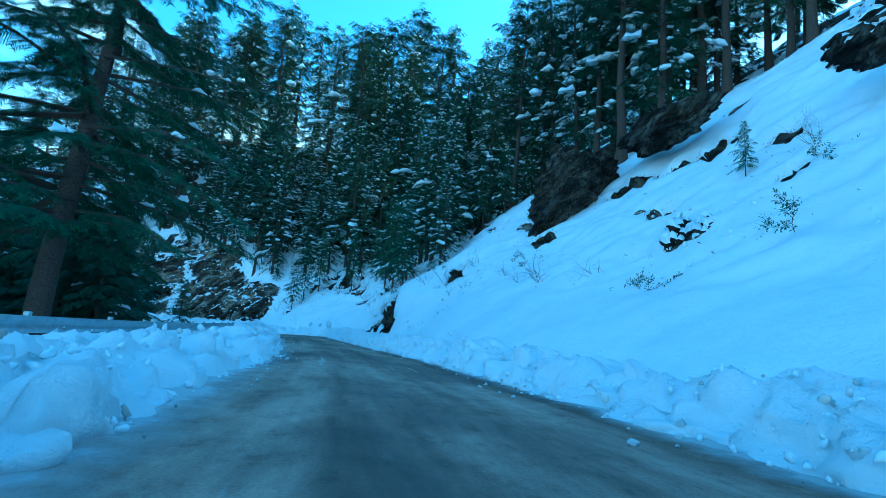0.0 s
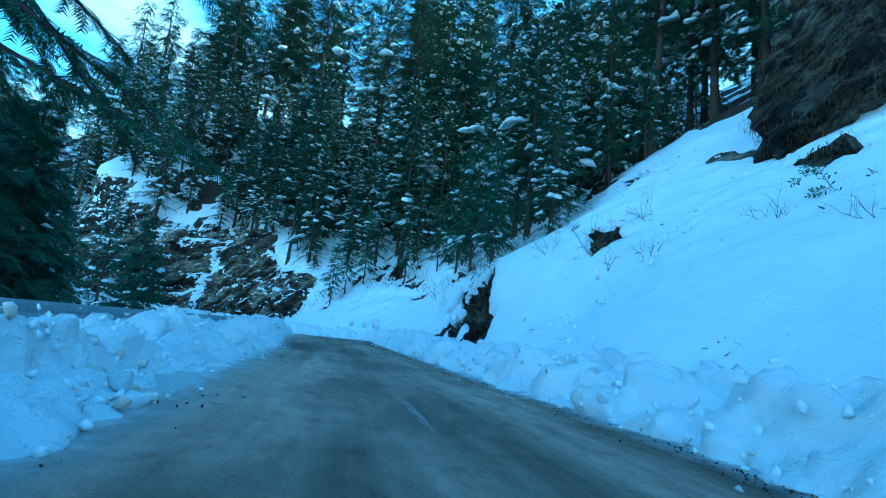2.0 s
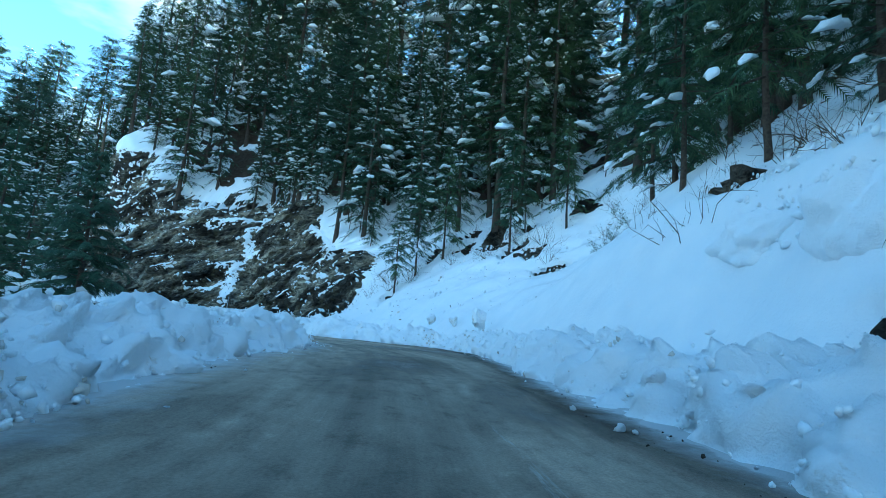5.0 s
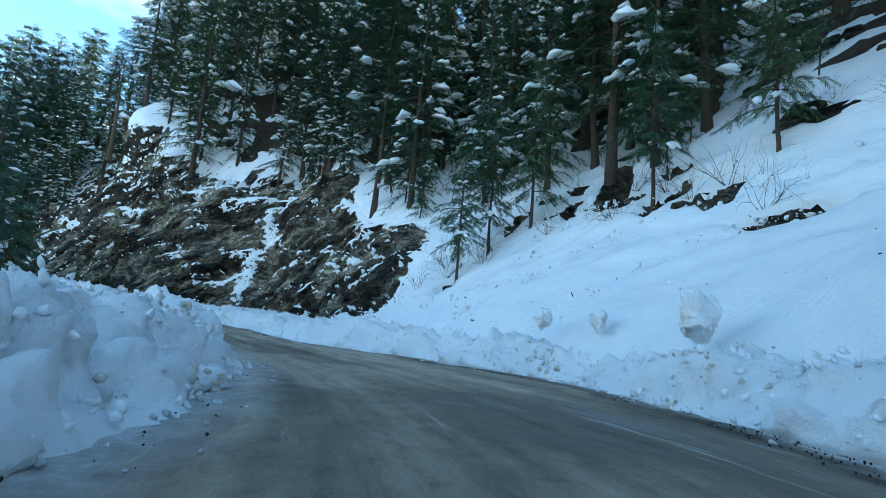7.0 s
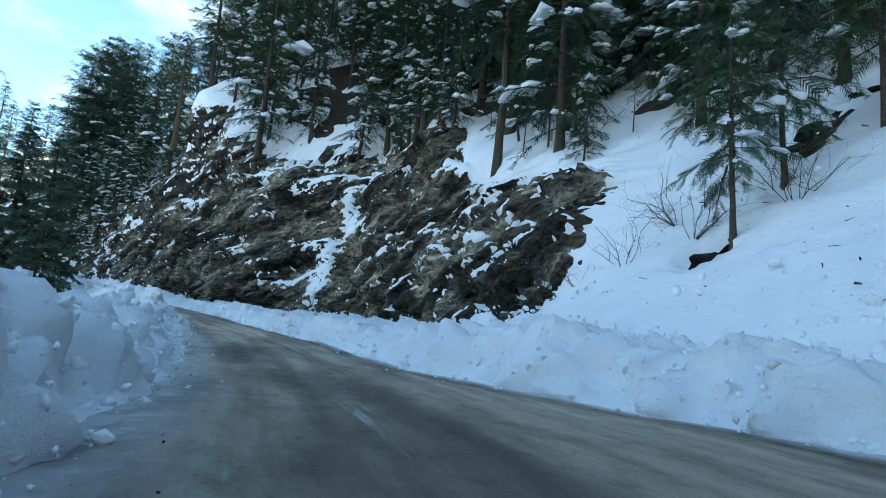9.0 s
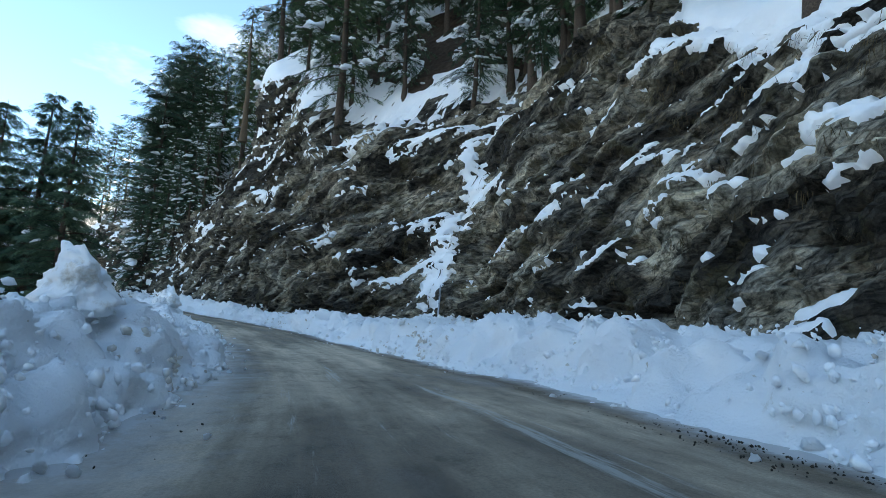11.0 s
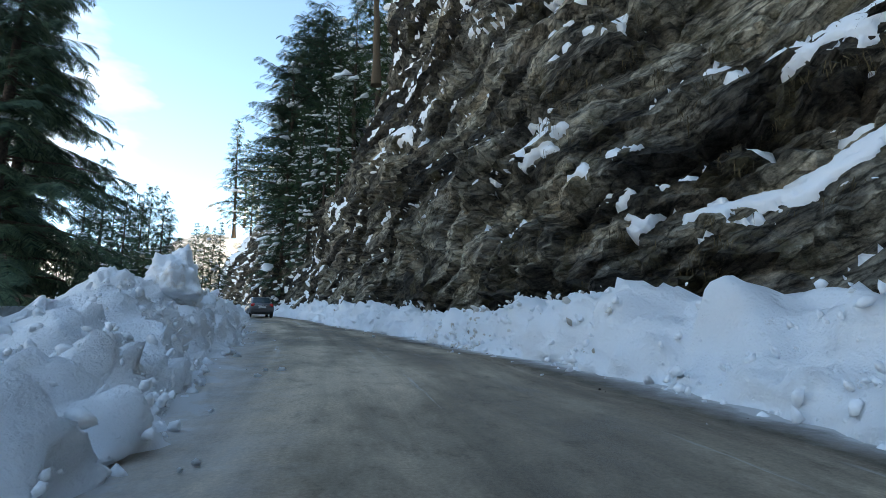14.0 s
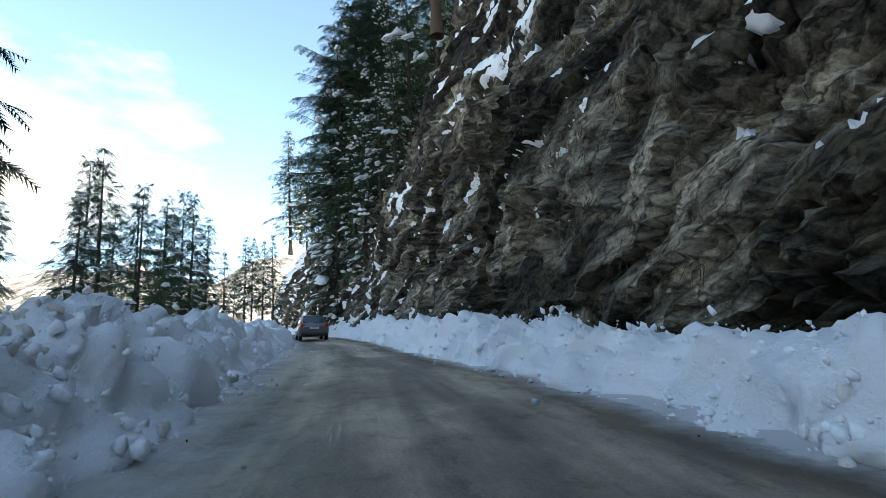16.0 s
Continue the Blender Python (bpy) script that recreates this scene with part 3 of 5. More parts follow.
def build_hill():
    s = np.concatenate([np.arange(-128, -12, 3.0), np.arange(-12, 8, 0.5), np.arange(8, 30, 0.33), np.arange(30, 46, 0.25), np.arange(46, 84, 0.33), np.arange(84, 127, 0.13), np.arange(127, 150, 0.35), np.arange(150, 196, 1.0)])
    gs, lat, z = hill_points(s, (26, 44, 68, 40, 8))
    rows, cols = lat.shape
    flat = np.stack([gs.ravel(), lat.ravel(), z.ravel()], 1)
    v = world_of(*flat.T)
    n = outward(v, rows, cols, flat[:, 0])
    poking = outcrop(flat[:, 0], flat[:, 1])
    rock = np.maximum(cliffness(*flat.T), poking)
    strips_all = LEDGES_NOSE + LEDGES_GULLY + LEDGES_SPUR + LEDGES_SMALL
    here = np.where(rock > 0.01)[0]

    def on_cliff(values):
        out = np.zeros(len(flat))
        out[here] = values
        return out
    # Rock: tilted strata with stepped ledges, buttresses and split blocks; slopes: soft swells.
    tilt = flat[:, 2] + 0.55 * flat[:, 0]
    along = flat[:, 0] - 0.5 * flat[:, 2]
    big = noise_array(flat, 0.14, 3, seed=3.1)
    mid = noise_array(np.stack([along * 0.45, tilt * 1.0, flat[:, 1] * 0.4], 1), 1.0, 4, seed=7.7)
    f, al, ti = flat[here], along[here], tilt[here]
    warp = noise_array(f, 0.33, 3, seed=5.9)
    small = noise_array(np.stack([al * 1.5, ti * 3.4, f[:, 1] * 2], 1), 1.0, 4, seed=1.3)
    bits = noise_array(np.stack([al * 3.2, ti * 6.5, f[:, 1] * 2], 1), 1.0, 3, seed=4.7)
    bend = np.stack([al + 0.8 * warp, ti + 0.5 * warp + 0.25 * mid[here], f[:, 1]], 1)
    blocks, block_edge = cells(bend * [0.62, 1.25, 0.5], 0.0)
    chunks, chunk_edge = cells(bend * [1.7, 3.2, 1.2], 9.0)
    saw = np.mod(ti * 0.62 + 0.9 * warp + 0.12 * mid[here], 1.0)
    saw2 = np.mod(ti * 1.9 + 1.3 * warp + 0.3 * small, 1.0)
    broken = smoothstep(-0.02, 0.30, noise_array(f, 0.26, 3, seed=6.6))   # some slabs stay smooth
    face = 1.05 * big[here] + 0.36 * mid[here] + 0.36 * (0.5 - saw) + broken * (0.26 * small + 0.12 * bits + 0.22 * (0.5 - saw2)) + 0.05 * bits
    face += (0.22 + 0.78 * broken) * (0.60 * blocks + 0.26 * chunks - 0.42 * (1 - smoothstep(0.02, 0.16, block_edge)) - 0.16 * (1 - smoothstep(0.02, 0.14, chunk_edge)))
    face -= 0.12 * poking[here]
    face += 0.30 * ledge_steps(f[:, 0], f[:, 2], strips_all)
    foot = smoothstep(-0.2, 1.2, flat[:, 2])
    push = rock * foot * on_cliff(face) + (1 - rock) * foot * (0.42 * big + 0.22 * mid * smoothstep(7, 12, flat[:, 1]))
    base = v
    v = v + n * push[:, None]
    n2 = outward(v, rows, cols, flat[:, 0])
    even = push.reshape(rows, cols).copy()
    for _ in range(9):
        even[1:-1] = (even[:-2] + 2 * even[1:-1] + even[2:]) / 4
        even[:, 1:-1] = (even[:, :-2] + 2 * even[:, 1:-1] + even[:, 2:]) / 4
    calm = base + n * even.ravel()[:, None]
    n3 = outward(calm, rows, cols, flat[:, 0])
    faces = grid_faces(rows, cols)
    ROCK_SPOTS.extend((v[i], n2[i]) for i in np.where((rock > 0.6) & (lat.ravel() < 16) & (z.ravel() > 1.3))[0])
    OUTCROP_SPOTS.extend((v[i], n2[i]) for i in np.where((poking > 0.5) & (flat[:, 0] < 60))[0])
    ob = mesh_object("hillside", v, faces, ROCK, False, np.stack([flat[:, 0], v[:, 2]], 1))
    # Outcrops take the rock recipe at a much lower tone.
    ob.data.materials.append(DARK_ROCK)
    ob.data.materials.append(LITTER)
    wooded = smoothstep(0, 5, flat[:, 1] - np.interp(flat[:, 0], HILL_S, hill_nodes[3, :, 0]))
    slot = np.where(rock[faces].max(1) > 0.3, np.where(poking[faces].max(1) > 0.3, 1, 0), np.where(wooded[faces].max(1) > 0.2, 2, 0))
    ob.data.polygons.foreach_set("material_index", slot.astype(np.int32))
    tagged(ob, "steep roadside cliff of tilted grey-brown rock layers", "cliff", kind="structure")
    # Snow covers the slopes and lies along ledges: a second skin that comes out of the rock where snow holds.
    strips = strip_mask(f[:, 0] + 0.25 * small, f[:, 2] + 0.22 * bits + 0.15 * small, strips_all)
    dust = noise_array(np.stack([al * 1.0, ti * 2.6, f[:, 1] * 1.4], 1), 1.0, 4, seed=12.3)
    share = np.interp(f[:, 0], [82, 84, 88, 93, 96, 104, 111, 117, 120, 130, 150], [.78, .76, .76, .76, .82, .84, .92, .8, .56, .66, .38]) - 0.34 * smoothstep(11, 14.5, f[:, 2]) * smoothstep(104, 108, f[:, 0])
    held = np.maximum(n3[here, 2] * 1.25 + 0.6 * small + 0.35 * bits - 1.10, dust + 0.3 * bits + 0.3 * n3[here, 2] - share - 0.08)
    leaves = np.mod(ti * 2.3 + 1.2 * warp + 0.5 * small, 1.0)
    held = np.maximum(held, strips * 0.9 + 0.0 + 0.55 * small + 0.5 * bits - 0.42 * smoothstep(0.45, 0.75, leaves) * (1 - smoothstep(0.94, 1.0, leaves)))
    held = held - 0.45 * poking[here] + 0.35 * poking[here] * dust
    forest = smoothstep(0, 5, flat[:, 1] - np.interp(flat[:, 0], HILL_S, hill_nodes[3, :, 0]))
    on_slope = 0.55 + 0.75 * noise_array(flat, 0.32, 5, seed=9.2) * smoothstep(10, 15, flat[:, 1]) - 0.62 * forest
    cover = np.clip((1 - rock) * on_slope + rock * on_cliff(held), -0.6, 0.5)
    near = np.where((flat[:, 0] > -5) & (flat[:, 0] < 90) & (flat[:, 1] < 32))[0]
    rubble = np.zeros(len(flat))
    rubble[near] = 0.05 * noise_array(flat[near], 2.4, 3, seed=3.7) + 0.05 * np.clip(noise_array(flat[near], 1.3, 3, seed=8.7), 0, 1)
    cover += (1 - rock) * (0.20 * noise_array(flat, 0.8, 4, seed=2.7) + 1.8 * rubble * (1 + 1.2 * (1 - smoothstep(8.5, 12, flat[:, 1]))))
    vs = (calm * rock[:, None] + v * (1 - rock[:, None])) + (n3 * 0.6 + np.array([0, 0, 0.35])) * (np.clip(cover, -0.6, 0.34) * (0.62 - 0.10 * rock))[:, None]
    fine_part = (rock > 0.6) & (flat[:, 0] > 84) & (flat[:, 0] < 126)
    keep = np.where((cover[faces].max(1) > -0.25) & (fine_part[faces].min(1) == 0))[0]
    lay_ledge_snow(s, flat, calm, n3, cover, fine_part, rows, cols)
    used = np.unique(faces[keep])
    index = np.full(len(vs), -1)
    index[used] = np.arange(len(used))
    ob = mesh_object("hillside_snow", vs[used], index[faces[keep]], SNOW)
    tagged(ob, "deep clean snow on the slope and along rock ledges", "snow", kind="stuff")


def build_bank(side):
    edge, crest, width = BANKS[side]
    sign = -1 if side == "left" else 1
    s = np.concatenate([np.arange(-20, 0, 0.4), np.arange(0, 122, 0.11), np.arange(122, 188, 0.3)])
    u = np.linspace(0, 1, 40) ** 1.45   # closer together on the side that faces the road
    gs, gu = np.meshgrid(s, u, indexing="ij")
    e, c, w = (np.interp(gs, BANK_S, k) for k in (edge, crest, width))
    top = np.clip(1.35 / w, 0.24, 0.42)   # the crest stands at most so far in
    rise = 0.5 * smoothstep(0, 1, gu / top) + 0.5 * (1 - (1 - np.clip(gu / top, 0, 1)) ** 2)
    shape = rise * (1 - (0.62 if side == "left" else 0.25) * smoothstep(0.62, 1.0, gu))
    lat = e + sign * w * gu
    flat = np.stack([gs.ravel(), lat.ravel(), 0 * gs.ravel()], 1)
    tops = noise_array(flat, 0.5, 3, seed=2.2 if sign < 0 else 8.8).reshape(gs.shape)
    lumps = noise_array(flat, 1.5, 4, seed=5.5 if sign < 0 else 4.1).reshape(gs.shape)
    ridged = 0.5 - np.abs(noise_array(flat, 2.3, 3, seed=3.5).reshape(gs.shape))
    chips = noise_array(flat, 5.5, 3, seed=6.5).reshape(gs.shape)
    def domes(size):
        """Rounded lumps with creases between them."""
        d = np.array([noise.voronoi((x / size + 0.3 * math.sin(y / size), y / size, 3.0 * sign))[0][0] for x, y, _ in flat]).reshape(gs.shape)
        return np.clip(1 - (d / 0.8) ** 2, 0, 1)
    big_lumps, mid_lumps, small_lumps = domes(0.95), domes(0.42), domes(0.19)
    body = smoothstep(0.01, 0.13, gu)
    patchy = 0.35 + 0.65 * smoothstep(-0.25, 0.25, lumps)
    z = c * shape * (1 + 0.34 * tops) + body * (0.16 * lumps + 0.06 * ridged + 0.05 * chips + 0.24 * big_lumps + patchy * (0.22 * mid_lumps + 0.11 * small_lumps) - 0.24) - 0.06
    z = z + lift(gs) - 0.65 * (gu > 0.985)
    lat = lat - sign * (0.16 * lumps + 0.08 * chips + 0.16 * tops + 0.14 * patchy * mid_lumps) * smoothstep(0.0, 0.06, gu) + sign * (0.22 * noise_array(flat, 0.9, 3, seed=1.9) + 0.16 * noise_array(flat, 3.0, 3, seed=4.9)).reshape(gs.shape) * (1 - smoothstep(0, .3, gu))
    v = world_of(gs.ravel(), lat.ravel(), z.ravel())
    f = grid_faces(*gs.shape)
    ob = mesh_object("snow_bank", v, f if side == "left" else f[:, ::-1], BANK_SNOW)
    return tagged(ob, "lumpy ploughed snow bank along the %s of the road" % ("valley side" if side == "left" else "cliff side"), "snow bank")


build_ground()
build_road()
build_hill()
build_bank("left")
build_bank("right")


# ---- trees ----
def lump(rng, c, axis, length, width, thick, segs=5, rings=3):
    """A soft elongated snow lump as verts and faces."""
    axis = axis / (np.linalg.norm(axis) + 1e-9)
    side = np.cross(axis, [0, 0, 1.0])
    side /= np.linalg.norm(side) + 1e-9
    up = np.cross(side, axis)
    vs, fs = [], []
    for r in range(rings + 1):
        a = r / rings
        rad = math.sin(math.pi * min(max(a, 0.04), 0.96))
        for k in range(segs):
            b = 2 * math.pi * k / segs
            j = 1 + 0.28 * rng.standard_normal()
            y, z = math.cos(b) * width * rad * j, math.sin(b) * thick * rad * j
            vs.append(c + axis * (a - 0.5) * length + side * y + up * (z if z > 0 else z * 0.45))
    for r in range(rings):
        for k in range(segs):
            a, b = r * segs + k, r * segs + (k + 1) % segs
            fs.append((a, b, b + segs, a + segs))
    fs.append(tuple(range(segs - 1, -1, -1)))
    fs.append(tuple(rings * segs + k for k in range(segs)))
    return vs, fs


def trunk_mesh(rng, height, radius, sides=9, rings=14, wander=0.02):
    vs, fs = [], []
    ox = np.cumsum(rng.standard_normal(rings + 1)) * wander * height / rings
    oy = np.cumsum(rng.standard_normal(rings + 1)) * wander * height / rings
    for r in range(rings + 1):
        u = r / rings
        rad = radius * ((1 - u) ** 0.85 * 0.97 + 0.03) * (1 + 0.55 * math.exp(-u * 30))
        for k in range(sides):
            a = 2 * math.pi * k / sides
            j = 1 + 0.06 * rng.standard_normal()
            vs.append((ox[r] + math.cos(a) * rad * j, oy[r] + math.sin(a) * rad * j, u * height - 0.8 * (r == 0)))
    for r in range(rings):
        for k in range(sides):
            a, b = r * sides + k, r * sides + (k + 1) % sides
            fs.append((a, b, b + sides, a + sides))
    return vs, fs, ox, oy


def conifer(seed, height, spread, clear, branches, sprays, needle, snow=0.25, droop=0.35, rough=0.25, blade=0.5, trunk_radius=None, shape=0.8, limb=False, load=1.0, tiers=0, heavy=0.08):
    """A conifer as an Empty with trunk, crown and snow: whorled, drooping boughs set with fishbone sprays of needles."""
    rng = np.random.default_rng(seed)
    root = new("conifer" if height > 10 else "sapling", None)
    tv, tf, ox, oy = trunk_mesh(rng, height, trunk_radius or height * 0.014)
    rings = len(ox) - 1
    lv, lf, sv, sf, bv, bf = [], [], [], [], [], []
    golden = 0.0
    for b in range(branches):
        u = clear + (1 - clear) * ((b + 0.5 * rng.random()) / branches) ** 0.9
        if tiers:   # boughs stand in whorls with gaps between
            u = (math.floor(u * tiers) + 0.5 + 0.16 * rng.standard_normal()) / tiers
        u = min(u, 0.985)
        h = u * height
        golden += 2.4 + 0.5 * rng.standard_normal()
        w = (u - clear) / (1 - clear)
        length = spread * ((1 - w) ** shape * 0.94 + 0.07) * (0.72 + 0.5 * rng.random()) * (0.55 + 0.45 * min(1, w * 6 + 0.4))
        if rng.random() < rough * 0.5:
            length *= 0.55
        az = golden
        d = np.array([math.cos(az), math.sin(az), 0.0])
        side = np.array([-d[1], d[0], 0.0])
        rise = 0.30 * w + 0.05 + 0.12 * rng.standard_normal()
        sag = droop * (1.1 - w) * (0.7 + 0.6 * rng.random())
        c0 = np.array([np.interp(u * rings, range(rings + 1), ox), np.interp(u * rings, range(rings + 1), oy), h])
        point = lambda q: c0 + d * length * q + np.array([0, 0, length * (rise * q - sag * q * q)]) + side * length * 0.06 * math.sin(3 * q + b)
        if limb or length > 1.2:
            r0 = max(0.012, 0.016 * length)
            k0 = len(bv)
            for q in (0.0, 0.45, 0.95):
                p = point(q)
                rr = r0 * (1 - 0.85 * q)
                bv += [p + side * rr, p + np.array([0, 0, rr]), p - side * rr - np.array([0, 0, rr * 0.7])]
            for q in range(2):
                for k in range(3):
                    a, c = k0 + q * 3 + k, k0 + q * 3 + (k + 1) % 3
                    bf.append((a, c, c + 3, a + 3))
        count = max(4, int(sprays * (0.35 + 0.65 * length / spread)))
        for i in range(count):
            q = 0.14 + 0.86 * (i + rng.random() * 0.8) / count
            p = point(q)
            sgn = 1 if i % 2 else -1
            turn = (0.95 - 0.55 * q) * sgn + 0.3 * rng.standard_normal()
            dd = d * math.cos(turn) + side * math.sin(turn)
            l = blade * (0.6 + 0.55 * rng.random()) * (1.0 - 0.35 * q) * (0.55 + 0.5 * min(1.0, length / 2.5))
            fall = -0.25 - 0.75 * rng.random() * (0.5 + droop)
            tip = p + dd * l + np.array([0, 0, l * fall])
            ax = (tip - p)
            across = np.cross(ax, [0, 0, 1.0])
            across /= np.linalg.norm(across) + 1e-9
            across = across + np.array([0, 0, (0.28 if tiers else 0.5) * rng.standard_normal()])
            wd = l * 0.33
            k0 = len(lv)
            droop_at = lambda q_: p + ax * q_ + np.array([0, 0, -0.10 * l * q_ * q_])
            steps = 7
            for j in range(steps):
                reach = wd * (0.55 + 0.45 * math.sin(math.pi * (0.2 + 0.7 * j / steps))) * (0.75 + 0.5 * rng.random())
                fore = min(1.06, (j + 2.0) / steps)
                m0 = len(lv)
                lv += [droop_at(j / steps), droop_at((j + 0.62) / steps), droop_at(fore) + across * reach + np.array([0, 0, -0.07 * l]), droop_at(fore) - across * reach + np.array([0, 0, -0.07 * l])]
                lf += [(m0, m0 + 2, m0 + 1), (m0, m0 + 1, m0 + 3)]
            lv += [p, droop_at(0.5) + across * l * 0.035, droop_at(1.12)]
            lf.append((len(lv) - 3, len(lv) - 2, len(lv) - 1))
        if rng.random() < snow and length > 0.5:
            q = 0.35 + 0.5 * rng.random()
            ln = min(1.4, 0.26 * length + 0.28) * (0.45 + 0.7 * rng.random()) * load
            if rng.random() < heavy:   # a bough still bent under its load
                ln *= 1.9
            for _ in range(2 + int(rng.random() * 2.6)):
                p0, p1 = point(q - 0.05), point(q + 0.05)
                size = ln * (0.22 + 0.42 * rng.random())
                a, c = lump(rng, point(q) + np.array([0, 0, 0.04]) + side * size * 0.4 * rng.standard_normal(), p1 - p0 + 0.03 * rng.standard_normal(3), size, size * 0.40, size * 0.26)
                k0 = len(sv)
                sv += a
                sf += [tuple(k0 + x for x in face) for face in c]
                q = min(0.95, q + 0.4 * size / length)
    part("trunk", tv, tf, BARK, root, smooth=True)
    if bv:
        tagged(part("bough_wood", bv, bf, BARK, root), kind="stuff")
    part("crown", lv, lf, needle, root)
    if sv:
        tagged(part("snow_load", sv, sf, SNOW, root, "lumps of snow lying on the boughs", smooth=True), kind="stuff")
    return root


TREE_LABEL = "dark green conifer with snow lumps on drooping boughs"
kinds = [
    conifer(11, 24, 4.6, 0.10, 110, 17, NEEDLES, 0.7, 0.34, load=1.4, blade=1.0, trunk_radius=0.30, tiers=24),
    conifer(12, 26, 4.2, 0.18, 104, 17, NEEDLES, 0.62, 0.30, load=1.4, blade=1.0, shape=0.62, trunk_radius=0.32, tiers=24),
    conifer(13, 20, 3.8, 0.10, 104, 16, BLUE_NEEDLES, 0.75, 0.42, load=1.35, blade=0.9, trunk_radius=0.24, tiers=22),
    conifer(14, 28, 5.6, 0.40, 84, 28, BLUE_NEEDLES, 0.35, 0.16, blade=1.1, shape=0.36, rough=0.8, trunk_radius=0.36, tiers=20),
    conifer(15, 9, 2.2, 0.22, 70, 17, NEEDLES, 0.34, 0.42, blade=0.62, trunk_radius=0.085, load=1.15, heavy=0.15),
    conifer(16, 15, 4.0, 0.04, 130, 46, BLUE_NEEDLES, 0.12, 0.40, blade=0.75, trunk_radius=0.26, shape=0.85, tiers=26),
    conifer(17, 8, 1.0, 0.45, 30, 9, BLUE_NEEDLES, 0.10, 0.3, blade=0.5, trunk_radius=0.065),
]
for k in kinds:
    small = k.name.startswith("sapling")
    tagged(k, "thin young conifer with clumps of snow" if small else TREE_LABEL, "sapling" if small else "conifer", "young trees at the edge of the wood" if small else "trees on the wooded slopes")
unused = list(kinds)


def plant(kind, s, lat, z, scale, turn, lean=(0.0, 0.0)):
    x, y, zz = world_of(s, lat, z)
    m = pose(float(x), float(y), float(zz), lean[0], lean[1], turn)
    src = kinds[kind]
    if src in unused:
        unused.remove(src)
        ob = src
        ob.matrix_basis = m
    else:
        ob = copy_thing(src, m)
    ob.scale = (scale, scale, scale)
    return ob


# The wood over the road: thick on the slope above the snow field and the cliff.
rng = random.Random(5)
placed = []


def wood(count, s_range, over, depth, sizes, gap, tries=40):
    made = 0
    for _ in range(count * tries):
        if made >= count:
            break
        s = rng.uniform(*s_range)
        p = hill_profile(np.array([s]))[0]
        lat = p[3, 0] * over + rng.random() ** 1.3 * depth
        if any((s - a) ** 2 + (lat - b) ** 2 < gap * gap for a, b in placed):
            continue
        if 65 < s < 70 + 0.45 * (lat - 17.85) and 17 < lat < 34:   # a rocky clearing
            continue
        if (33 < s < 46 and lat < 22) or (45 < s < 54 and lat < 18.5):   # the open snow slope
            continue
        placed.append((s, lat))
        plant(rng.choice((0, 0, 1, 1, 2, 3)), s, lat, hill_height(s, lat) - 0.3, rng.uniform(*sizes), rng.uniform(0, 360), (rng.uniform(-2, 2), rng.uniform(-2, 2)))
        made += 1


wood(46, (46, 92), 0.95, 12, (0.55, 0.95), 2.1)
wood(30, (34, 72), 1.05, 14, (0.85, 1.15), 2.6)
wood(12, (98, 109), 1.02, 5, (0.5, 0.8), 1.6)
wood(40, (92, 134), 1.12, 14, (0.5, 0.9), 2.3)
wood(40, (88, 150), 1.9, 32, (1.2, 1.6), 3.2)
wood(10, (20, 92), 1.6, 30, (1.0, 1.35), 3.2)
wood(8, (150, 205), 1.7, 30, (0.8, 1.1), 3.4)
wood(26, (136, 205), 0.75, 12, (0.6, 1.0), 2.5)
wood(20, (12, 42), 0.92, 18, (0.7, 1.05), 2.5)
wood(10, (58, 92), 1.5, 12, (1.25, 1.55), 2.4)
# Thin young trees and bare poles under the big ones.
for _ in range(60):
    s = rng.uniform(46, 104)
    lat = hill_profile(np.array([s]))[0][3, 0] * rng.uniform(0.86, 1.25) + rng.uniform(0, 3)
    plant(rng.choice((4, 6, 6)), s, lat, hill_height(s, lat) - 0.2, rng.uniform(0.45, 0.95), rng.uniform(0, 360), (rng.uniform(-6, 6), rng.uniform(-6, 6)))
